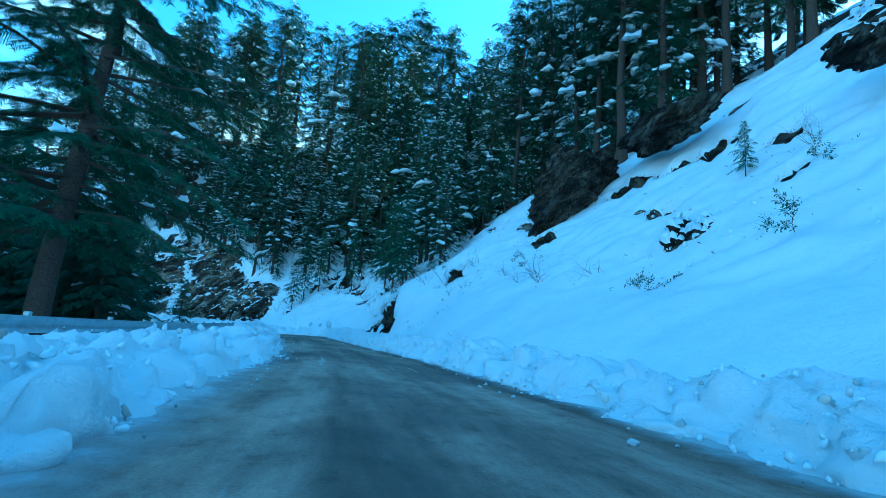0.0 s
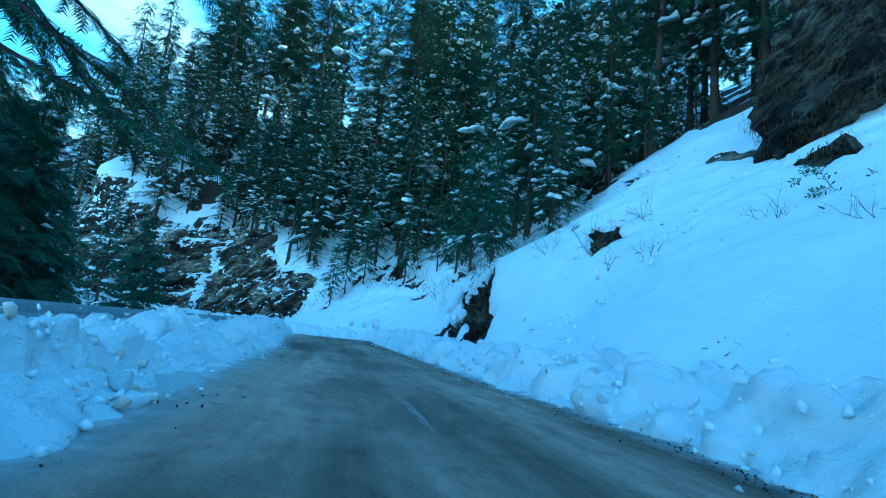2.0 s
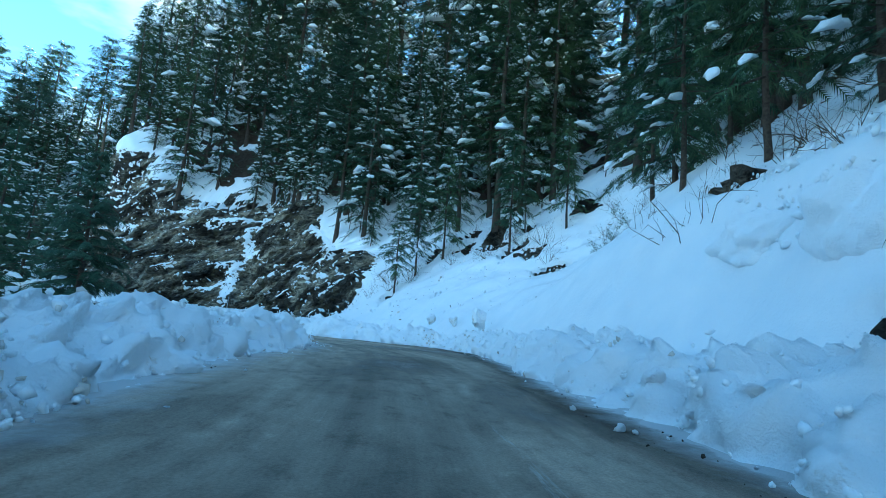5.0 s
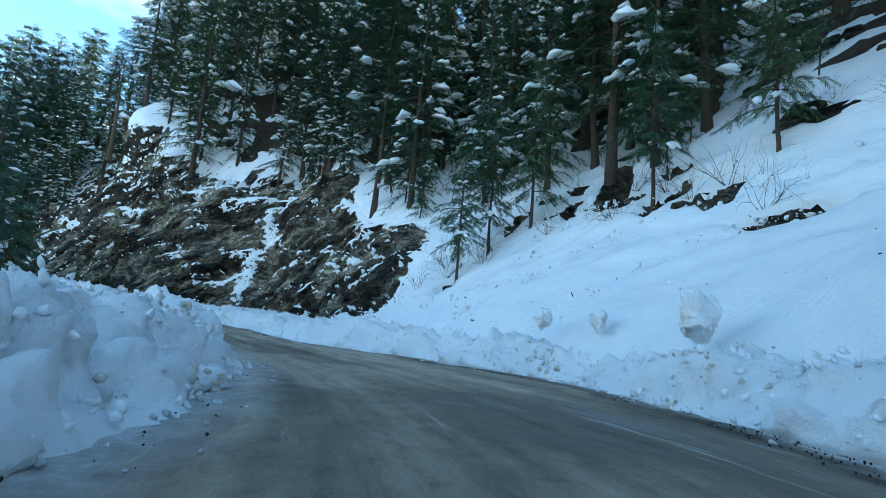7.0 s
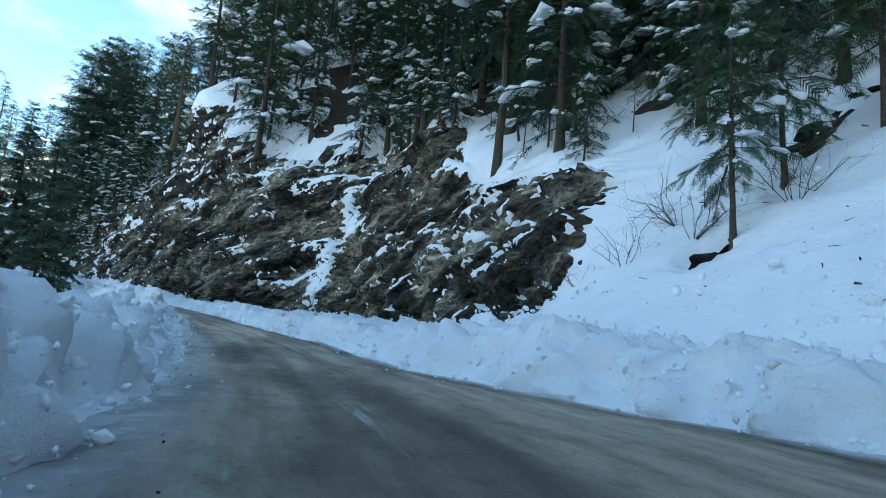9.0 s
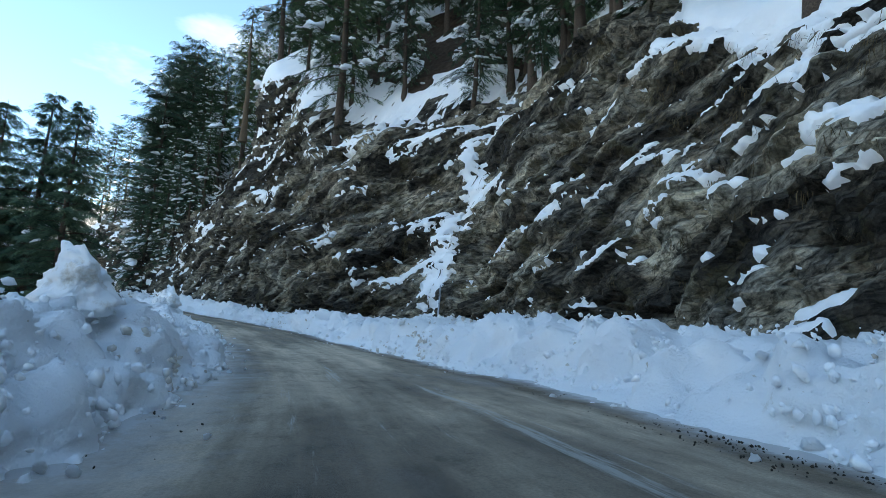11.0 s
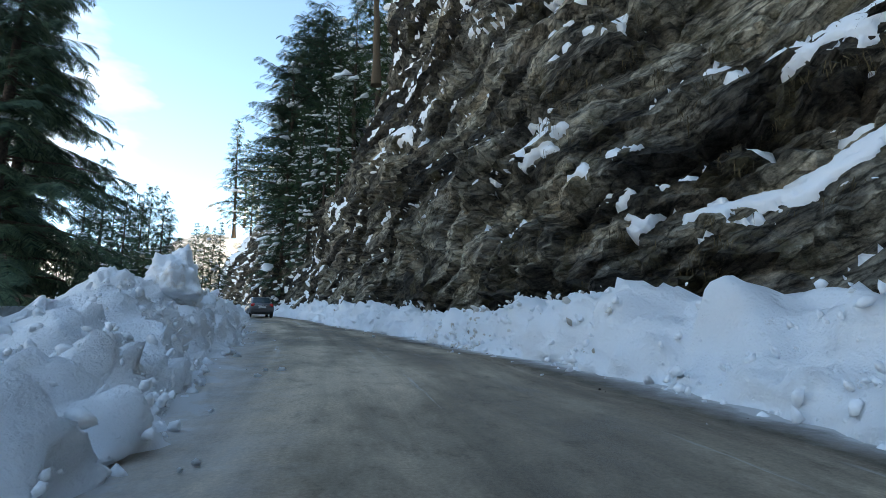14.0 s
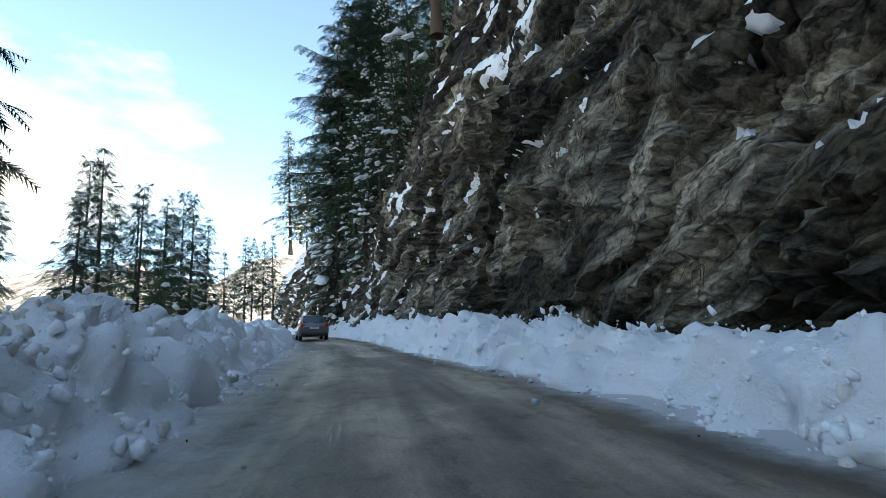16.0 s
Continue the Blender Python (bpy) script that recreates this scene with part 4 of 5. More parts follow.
# Single trees: kind, way along, distance, height over the road (None: on the hill), size, turn.
for kind, s, lat, z, size, turn in [
        (4, 77.7, 10.6, None, 0.86, 20), (4, 77.8, 12.4, None, 0.95, 130), (4, 76.5, 13.9, None, 1.1, 250), (0, 53.5, 13.5, None, 0.6, 70),
        (4, 17.5, 16.5, None, 0.3, 60), (4, 49, 14.8, None, 0.8, 200), (4, 56, 13.6, None, 1.2, 310), (2, 60, 16.5, None, 0.5, 40), (4, 66, 16, None, 0.9, 100), (4, 70, 15.2, None, 1.0, 160),
        (1, 117, 7.8, 12.6, 0.95, 60), (2, 90, 17.5, None, 0.6, 50), (2, 92.5, 18.6, None, 0.7, 140), (0, 95, 18, None, 0.6, 210), (2, 87, 18, None, 0.6, 330), (2, 84.5, 19, None, 0.65, 20), (2, 96.5, 13.2, None, 0.55, 10), (2, 98.6, 13.6, None, 0.6, 80), (0, 100.6, 13.9, None, 0.55, 150), (2, 102.4, 14.4, None, 0.62, 220), (2, 104.6, 15.4, None, 0.6, 300), (0, 107.5, 16.6, None, 0.5, 40), (2, 110, 15, None, 0.5, 10), (1, 57.5, 19, None, 0.85, 10), (3, 60.5, 21, None, 0.8, 200), (0, 64, 20.5, None, 0.8, 110), (2, 150, 8.6, None, 0.5, 20), (2, 154.5, 8.0, None, 0.5, 120), (0, 153, 10.5, None, 0.55, 220), (2, 158.5, 8.4, None, 0.45, 310), (2, 163, 5.6, None, 0.55, 30), (2, 168, 5.4, None, 0.6, 130), (0, 172, 5.8, None, 0.6, 230),
        (4, 43.6, 7.6, None, 0.62, 20), (4, 46.4, 8.4, None, 0.95, 140), (2, 48.6, 9.4, None, 0.42, 260), (4, 50.6, 8.8, None, 1.1, 80), (4, 53.6, 9.0, None, 1.15, 310), (2, 55.4, 10.4, None, 0.46, 30), (1, 50.0, 12.4, None, 0.62, 200), (1, 54.4, 13.2, None, 0.66, 10), (0, 47.4, 12.6, None, 0.6, 90), (1, 58.0, 14.4, None, 0.66, 150), (4, 57.6, 11.8, None, 1.2, 60), (2, 45.2, 11.4, None, 0.5, 330), (0, 52.4, 15.0, None, 0.75, 45),
        (2, 155.5, 3.6, 1.0, 0.95, 10), (0, 152.0, 4.4, 3.5, 0.78, 100), (2, 149.0, 4.6, 4.0, 0.75, 200), (2, 146.5, 5.2, None, 0.55, 300), (0, 144.0, 5.6, None, 0.5, 50), (2, 159.0, 3.8, 1.0, 0.9, 150),
        (2, 166.0, -2.4, 2.5, 0.42, 0), (2, 168.0, -4.2, 2.5, 0.46, 100), (4, 160.0, -3.4, 2.0, 0.9, 40), (2, 171.0, -1.2, 2.5, 0.5, 200),
        (5, 41.5, -17.0, -7.0, 1.1, 10), (5, 40.8, -12.6, -4.6, 0.95, 100), (5, 43.0, -20.5, -8.0, 1.2, 200), (5, 37.0, -14.5, -5.0, 1.0, 300),
        (3, 157.5, 4.4, 0.0, 1.1, 30), (3, 156.5, 7.2, None, 0.86, 140), (3, 160.5, 5.0, 0.0, 1.05, 250), (3, 152.0, 7.0, None, 0.72, 80), (1, 150.5, 7.0, None, 0.7, 80), (1, 148.0, 8.5, None, 0.72, 190),
        # valley side
        (5, 114.0, -6.8, -1.0, 0.80, 15), (5, 118.5, -8.4, -1.2, 0.92, 140), (5, 119.8, -10.4, -1.6, 0.90, 260), (5, 78, -9.4, -2.5, 0.85, 75), (2, 84, -15, -5.0, 0.7, 180),
        (5, 28, -21, -8.0, 1.2, 30), (2, 20, -17, -6.0, 0.8, 300), (5, 36, -26, -10.0, 1.5, 210), (4, 49, -9.6, -2.8, 0.8, 0), (0, 26, -19, -7, 0.9, 100), (2, 40, -24, -10, 1.0, 150), (5, 45, -15, -5, 1.0, 20), (5, 50, -17.5, -6, 1.15, 80), (5, 47, -21, -8, 1.3, 120), (5, 60, -18.5, -7, 1.0, 140), (5, 36, -12, -3.5, 0.85, 200), (5, 70, -16.5, -6, 1.0, 260),
        (2, 91, -10, -3, 0.85, 30), (0, 96, -14, -4.5, 0.8, 130), (2, 99, -11.5, -3.5, 0.75, 230),
        (2, 129, -8.6, -3, 0.46, 20), (2, 139, -9.2, -3, 0.62, 90), (0, 142, -8.6, -3, 0.52, 190), (2, 149, -8.2, -3, 0.72, 270), (0, 146, -10.5, -4, 0.6, 40), (2, 133, -13, -5, 0.6, 140),
        (0, 140, -20, -8, 0.7, 60), (2, 158.5, -5.6, -1.5, 0.5, 200), (2, 155, -7, -2, 0.48, 10), (4, 163, -5.0, -1, 0.9, 50), (2, 125, -17, -6, 0.6, 10), (4, 136, -7.6, -1.5, 0.7, 50), (2, 144, -7.4, -2.5, 0.62, 10), (0, 151, -6.8, -2, 0.5, 100), (2, 153, -9, -3, 0.68, 200), (2, 137, -11, -4, 0.7, 300), (0, 134, -9.5, -3.5, 0.55, 20), (2, 147.5, -12, -5, 0.75, 160), (0, 156, -10, -3, 0.6, 60), (2, 161, -8, -2, 0.55, 240), (2, 130, -12, -4.5, 0.62, 70), (0, 126, -10.5, -4, 0.42, 170)]:
    plant(kind, s, lat, (hill_height(s, lat) - 0.2) if z is None else z, size, turn)


# ---- the great tree beside the road at the start ----
great = conifer(31, 36, 10.5, 0.24, 130, 110, NEEDLES, 0.45, 0.34, blade=0.85, trunk_radius=0.62, shape=0.55, limb=True, load=0.9, rough=0.6, heavy=0.05)
great.name = "old_conifer"
great.matrix_basis = pose(-21.5, 22.3, -5.5, -2, 3, 40)
tagged(great, "huge old conifer with long snow-laden limbs over the road", "conifer")


# ---- rocks ----
def boulder(seed, size, mat, snow, rough=0.55, detail=4):
    """A broken rock with a snow cap. size: along x, y and z."""
    rng = np.random.default_rng(seed)
    bm = bmesh.new()
    bmesh.ops.create_icosphere(bm, subdivisions=detail, radius=1.0)
    pts = np.array([v.co[:] for v in bm.verts])
    faces = [tuple(v.index for v in f.verts) for f in bm.faces]
    bm.free()
    for _ in range(9):   # flat broken sides
        d = rng.standard_normal(3)
        d /= np.linalg.norm(d)
        cut = 0.62 + 0.25 * rng.random()
        over = np.clip(pts @ d - cut, 0, None)
        pts = pts - over[:, None] * d * 0.9
    off = np.array([seed * 3.7, seed * 1.3, 0])
    ridge = noise_array(pts + off, 1.6, 5)
    fine = noise_array((pts + off) * [1, 1, 2.4], 4.2, 5)
    pts = pts * (1 + rough * 0.55 * ridge + rough * 0.34 * fine)[:, None]
    pts = pts * np.array(size) / 2
    ob = new("rock_outcrop", None)
    part("stone", pts, faces, mat, ob, smooth=True)
    if snow:
        f = np.array(faces)
        tri = pts[f]
        fn = np.cross(tri[:, 1] - tri[:, 0], tri[:, 2] - tri[:, 0])
        vn = np.zeros_like(pts)
        for k in range(3):
            np.add.at(vn, f[:, k], fn)
        vn /= np.linalg.norm(vn, axis=1)[:, None] + 1e-9
        cover = np.clip(vn[:, 2] * 1.2 - 1 + snow + 0.5 * noise_array(pts + off, 0.9, 3), -0.4, 0.4)
        cap = pts + (vn * 0.4 + np.array([0, 0, 0.6])) * (cover * 0.7)[:, None]
        keep = f[cover[f].max(1) > -0.1]
        used = np.unique(keep)
        index = np.full(len(cap), -1)
        index[used] = np.arange(len(used))
        part("snow_cap", cap[used], index[keep], SNOW, ob, "rounded cap of snow", smooth=True)
    return ob


def set_rock(seed, s, lat, z, size, snow=0.5, turn=0.0, label="dark rock breaking through the snow slope"):
    ob = boulder(seed, size, DARK_ROCK, snow, detail=5 if max(size) > 2.4 else 4)
    x, y, zz = (float(c) for c in world_of(s, lat, z))
    ob.matrix_basis = pose(x, y, zz, 0, 0, math.degrees(heading(s)) + turn)
    if 36 < s < 46 or seed == 1:   # grass hangs over these
        turned = np.array(ob.matrix_basis.to_3x3())
        for vert in ob.children[0].data.vertices:
            if vert.normal.z < 0.75 and noise.noise(vert.co * 0.9) > -0.15:
                OUTCROP_SPOTS.append((turned @ np.array(vert.co) + np.array([x, y, zz]), turned @ np.array(vert.normal)))
    return tagged(ob, label, "rock", "rocks on the slope")


for seed, s, lat, z, size, snow in [
        (1, 33.3, 18.0, 12.0, (5.6, 7.4, 9.0), 0), (2, 17.2, 13.7, 5.0, (3.0, 2.4, 3.0), 0.3),
        (5, 26, 19.7, 14.8, (8, 3.2, 2.8), 0),
        (16, 12.5, 17.5, 12.6, (4.5, 2.4, 2.4), 0.3)]:
    set_rock(seed, s, lat, z, size, snow)


# ---- clods, shrubs and dry grass ----
def clod_mesh(seed):
    rng = np.random.default_rng(seed)
    bm = bmesh.new()
    bmesh.ops.create_icosphere(bm, subdivisions=2, radius=0.5)
    pts = np.array([v.co[:] for v in bm.verts])
    faces = [tuple(v.index for v in f.verts) for f in bm.faces]
    bm.free()
    for _ in range(6):
        d = rng.standard_normal(3)
        d /= np.linalg.norm(d)
        pts = pts - np.clip(pts @ d - 0.27 - 0.1 * rng.random(), 0, None)[:, None] * d
    pts = pts * (1 + 0.16 * rng.standard_normal((len(pts), 1))) * [1, 0.8, 0.7]
    me = bpy.data.meshes.new("snow_clod")
    me.from_pydata([tuple(map(float, q)) for q in pts], [], faces)
    me.shade_smooth()
    me.materials.append(BANK_SNOW)
    return me


clods = [clod_mesh(k) for k in range(7)]
rng = random.Random(21)
for bank in [o for o in scene.objects if o.name.startswith("snow_bank")]:
    co = np.empty(len(bank.data.vertices) * 3)
    bank.data.vertices.foreach_get("co", co)
    grid = co.reshape(-1, 40, 3)
    for k in range(150):
        i = rng.randrange(55, 1150)
        j = int(rng.triangular(1, 34, 9))
        size = 0.08 + 0.24 * rng.random() ** 3
        ob = new("snow_clod", rng.choice(clods))
        ob.parent = bank
        ob.matrix_basis = pose(*map(float, grid[i, j]), rng.uniform(0, 360), rng.uniform(-40, 40), rng.uniform(0, 360)) @ Matrix.Diagonal((size, size, size, 1))


CLOD = snow_material("broken_snow", 0.64, 0.08)
g = CLOD.node_tree.nodes.new("ShaderNodeNewGeometry")
b = CLOD.node_tree.nodes["Principled BSDF"]
stained = ramp(CLOD.node_tree.nodes, CLOD.node_tree.links, g.outputs["Random Per Island"], [(0.0, (1, 1, 1)), (0.94, (0.98, 0.98, 0.98)), (0.98, (0.80, 0.75, 0.68)), (1.0, (0.52, 0.45, 0.37))])
CLOD.node_tree.links.new(blend(CLOD.node_tree.nodes, CLOD.node_tree.links, b.inputs["Base Color"].links[0].from_socket, stained, 1.0, "MULTIPLY"), b.inputs["Base Color"])


def rubble(points, sizes, seed, parent, name, label, stuff=CLOD):
    """Many small angular lumps of snow in one mesh."""
    rng2 = np.random.default_rng(seed)
    bm = bmesh.new()
    bmesh.ops.create_icosphere(bm, subdivisions=1, radius=0.5)
    ball = np.array([v.co[:] for v in bm.verts])
    tri = np.array([[v.index for v in f.verts] for f in bm.faces])
    bm.free()
    shapes = []
    for _ in range(24):
        q = ball * (1 + 0.20 * rng2.standard_normal((len(ball), 1)))
        for _ in range(4):
            d = rng2.standard_normal(3)
            d /= np.linalg.norm(d)
            q = q - np.clip(q @ d - 0.26, 0, None)[:, None] * d
        turn = np.linalg.qr(rng2.standard_normal((3, 3)))[0]
        turn *= np.sign(np.linalg.det(turn))
        shapes.append((q * [1.15, 0.9, 0.72]) @ turn.T)
    which = rng2.integers(0, len(shapes), len(points))
    vs = (np.array(shapes)[which] * np.asarray(sizes)[:, None, None] + np.asarray(points)[:, None, :]).reshape(-1, 3)
    fs = (tri[None] + (np.arange(len(points)) * len(ball))[:, None, None]).reshape(-1, 3)
    if parent is None:
        return tagged(mesh_object(name, vs, fs, stuff), label, "snow" if stuff is CLOD else "grit", kind="stuff")
    return tagged(part(name, vs, fs, stuff, parent, label, smooth=True), kind="stuff")


def clumped(rng2, points, count, scale, seed):
    weight = np.clip(0.75 + noise_array(points, scale, 3, seed=seed), 0.03, None) ** 2.2
    return rng2.choice(len(points), count, p=weight / weight.sum())


rng2 = np.random.default_rng(44)
STAINED = snow_material("stained_snow", 0.40, 0.08)
for bank in [o for o in scene.objects if o.name.startswith("snow_bank")]:
    co = np.empty(len(bank.data.vertices) * 3)
    bank.data.vertices.foreach_get("co", co)
    pts = co.reshape(-1, 40, 3)[40:1230, 1:36].reshape(-1, 3)
    way = np.repeat(np.arange(40, 1230) * 0.11 - 5.5, 35)
    # Soft and smooth at first, broken into crumbs past the bend.
    share = np.interp(way, [0, 40, 50, 78, 84, 112, 120], [0.5, 0.5, 0.8, 0.9, 1.6, 1.3, 0.9])
    weight = np.clip(0.85 + noise_array(pts, 0.7, 3, seed=3.0), 0.05, None) ** 2 * share
    pick = rng2.choice(len(pts), 12000, p=weight / weight.sum())
    rubble(pts[pick] + rng2.standard_normal((len(pick), 3)) * 0.06, 0.03 + 0.13 * rng2.random(len(pick)) ** 2.6, 5, bank, "broken_snow", "broken lumps of ploughed snow, some stained brown")
    spots = np.zeros(len(pts))
    for at in ((23, 44, 62, 90, 97, 113) if bank.name == "snow_bank" else (62, 66, 96, 98, 111)):
        spots += np.exp(-((way - at) / 0.9) ** 2) * (0.05 + np.clip(noise_array(pts, 1.1, 2, seed=at * 0.37), 0, None) ** 2)
    pick = rng2.choice(len(pts), 900, p=spots / spots.sum())
    rubble(pts[pick] + rng2.standard_normal((len(pick), 3)) * 0.05, 0.05 + 0.14 * rng2.random(len(pick)) ** 2, 9, bank, "stained_snow", "brown-stained broken snow", STAINED)
# Avalanche rubble over the foot of the slope.
ss, ll = np.concatenate([rng2.uniform(-2, 92, 8000), rng2.uniform(47, 74, 7000)]), 6.5 + 9 * rng2.random(15000) ** 1.6
pts = world_of(ss, ll, np.array([hill_height(a, b) for a, b in zip(ss, ll)]) + 0.22)
pick = np.unique(clumped(rng2, pts, 7500, 0.3, 6.0))
rubble(pts[pick], 0.045 + 0.24 * rng2.random(len(pick)) ** 3, 6, None, "snow_rubble", "small snow lumps rolled down over the slope")

# Mud and grit left along the edges of the asphalt.
MUD = plain("dark_mud", (0.045, 0.038, 0.030), 0.8, 0, 9, 0.5, 0.02)
ss = np.concatenate([rng2.uniform(2, 120, 900), rng2.normal(64, 4, 1500), rng2.normal(23, 5, 500), rng2.normal(86, 3, 600)])
side = np.where(rng2.random(len(ss)) < 0.93, 1, -1)
edge = np.where(side > 0, np.interp(ss, BANK_S, BANKS["right"][0]), np.interp(ss, BANK_S, BANKS["left"][0]))
pick = noise_array(np.stack([ss * 0.4, side * 3.0, 0 * ss], 1), 1.0, 2) > -0.15
ll = edge - side * (0.05 + 0.55 * rng2.random(len(ss)) ** 1.5)
rubble(world_of(ss, ll, lift(ss))[pick], 0.010 + 0.030 * rng2.random(pick.sum()) ** 2.5, 7, None, "road_grit", "dark mud and grit along the asphalt's edge", MUD)

# Twigs, bark and needles fallen on the slope.
tv, tf = [], []
for a, b in zip(rng2.uniform(0, 92, 700), 6.5 + 11 * rng2.random(700)):
    p = world_of(a, b, hill_height(a, b) + 0.27 + 0.1 * rng2.random())
    d = rng2.standard_normal(3) * [1, 1, 0.45]
    d *= (0.025 + 0.10 * rng2.random() ** 3) / np.linalg.norm(d)
    w = np.cross(d, rng2.standard_normal(3))
    w *= (0.008 + 0.02 * rng2.random() ** 2) / (np.linalg.norm(w) + 1e-9)
    k = np.cross(w, d)
    k *= np.linalg.norm(w) / (np.linalg.norm(k) + 1e-9)
    k0 = len(tv)
    tv += [p - d + w, p - d - w, p - d + k, p + d + w * 0.6, p + d - w * 0.6, p + d + k * 0.6]
    tf += [(k0, k0 + 1, k0 + 4, k0 + 3), (k0 + 1, k0 + 2, k0 + 5, k0 + 4), (k0 + 2, k0, k0 + 3, k0 + 5)]
tagged(mesh_object("forest_litter", tv, tf, TWIG, False), "twigs and bark scattered over the snow slope", "litter", kind="stuff")


# Small crumbs of snow and ice lying on the asphalt beside the banks.
for side, bank in zip(("left", "right"), [o for o in scene.objects if o.name.startswith("snow_bank")]):
    for k in range(170):
        s = rng.uniform(3, 122)
        lat = float(np.interp(s, BANK_S, BANKS[side][0])) + (1 if side == "left" else -1) * rng.random() ** 2.2 * 0.8
        size = 0.04 + 0.10 * rng.random() ** 2
        ob = new("snow_crumb", rng.choice(clods))
        ob.parent = bank
        ob.matrix_basis = pose(*[float(c) for c in world_of(s, lat, lift(s))], rng.uniform(0, 360), 0, rng.uniform(0, 360)) @ Matrix.Diagonal((size, size, size, 1))


BLOCK_SNOW = snow_material("part_stained_snow", 0.535, 0.12)


def block(name, s, lat, z, size, turn, label, seed):
    """A hard-frozen lump of ploughed snow standing on a bank."""
    rng2 = np.random.default_rng(seed)
    bm = bmesh.new()
    bmesh.ops.create_icosphere(bm, subdivisions=5, radius=1.0)
    pts = np.array([v.co[:] for v in bm.verts])
    faces = [tuple(v.index for v in f.verts) for f in bm.faces]
    bm.free()
    for _ in range(10):
        d = rng2.standard_normal(3)
        d /= np.linalg.norm(d)
        pts = pts - np.clip(pts @ d - 0.5 - 0.25 * rng2.random(), 0, None)[:, None] * d * 0.95
    off = np.array([seed * 2.3, 0, seed * 0.7])
    pts = pts * (1 + 0.34 * noise_array(pts + off, 1.5, 4) + 0.16 * noise_array(pts + off, 4.0, 4) + 0.10 * np.abs(noise_array(pts + off, 9.0, 3)))[:, None] * np.array(size) * 0.62
    ob = mesh_object(name, pts, faces, BLOCK_SNOW)
    x, y, zz = (float(c) for c in world_of(s, lat, z))
    ob.matrix_basis = pose(x, y, zz, 4, 6, turn)
    return tagged(ob, label, "snow block", "frozen snow lumps")


block("snow_block", 62.4, 7.0, 1.8, (0.75, 0.6, 0.9), 70, "upright dirty block of frozen snow on the slope", 3)
block("snow_block", 65.1, 7.4, 1.75, (0.5, 0.45, 0.5), 30, "rounded lump of frozen snow on the slope", 41)
block("snow_block", 66.5, 7.0, 1.75, (0.55, 0.45, 0.5), 100, "rounded lump of frozen snow on the slope", 43)
block("snow_block", 109.6, -2.1, 1.25, (0.95, 0.75, 1.0), 20, "tall dirt-stained lump of frozen snow on the bank", 8)
block("snow_block", 108.2, -2.6, 1.15, (0.45, 0.4, 0.6), 60, "pointed lump of frozen snow on the bank", 12)
block("snow_block", 89.6, -2.3, 1.5, (1.0, 0.8, 0.6), 35, "broad dirt-stained lump of frozen snow on the bank", 15)
block("snow_block", 66.6, -1.9, 1.2, (0.9, 0.75, 0.9), 10, "dirt-stained upright lump of frozen snow on the bank", 18)
block("snow_block", 63.4, -1.7, 0.95, (0.6, 0.6, 0.5), 75, "dirt-stained lump of frozen snow on the bank", 22)
block("snow_block", 70.6, -1.7, 1.25, (0.7, 0.6, 0.7), 40, "lump of frozen snow on the bank", 27)
block("snow_block", 73.4, -1.7, 1.2, (0.6, 0.55, 0.65), 140, "dirt-stained lump of frozen snow on the bank", 29)


def cushion(s, lat, z, size, turn, seed, label="soft rounded cushion of fresh snow bulging over the rock"):
    """A smooth swell of fresh snow with a drooping, scalloped rim."""
    bm = bmesh.new()
    bmesh.ops.create_icosphere(bm, subdivisions=5, radius=1.0)
    pts = np.array([v.co[:] for v in bm.verts])
    faces = [tuple(v.index for v in f.verts) for f in bm.faces]
    bm.free()
    off = np.array([seed * 1.7, seed * 0.9, 0])
    pts = pts * (1 + 0.42 * noise_array(pts + off, 0.9, 3) + 0.20 * noise_array(pts * [1, 1, 0.5] + off, 2.6, 3))[:, None]
    pts[:, 2] = np.where(pts[:, 2] < 0, pts[:, 2] * 0.8, pts[:, 2])
    ob = mesh_object("snow_cushion", pts * np.array(size) / 2, faces, SNOW)
    x, y, zz = (float(c) for c in world_of(s, lat, z))
    ob.matrix_basis = pose(x, y, zz, 0, 0, math.degrees(heading(s)) + turn)
    return tagged(ob, label, "snow", "snow cushions on the rocks")


for q, (a, b, c, size, turn) in enumerate([(43.4, 6.05, 2.1, (1.9, 0.7, 1.2), -6), (44.9, 6.2, 1.35, (1.0, 0.5, 0.45), 0),
                                            (46.8, 6.7, 2.9, (1.4, 1.0, 1.6), 20), (49.0, 7.0, 3.0, (2.0, 1.2, 1.4), 0), (52.0, 7.2, 2.9, (1.8, 1.2, 1.2), 0)]):
    cushion(a, b, c, size, turn, q + 2)


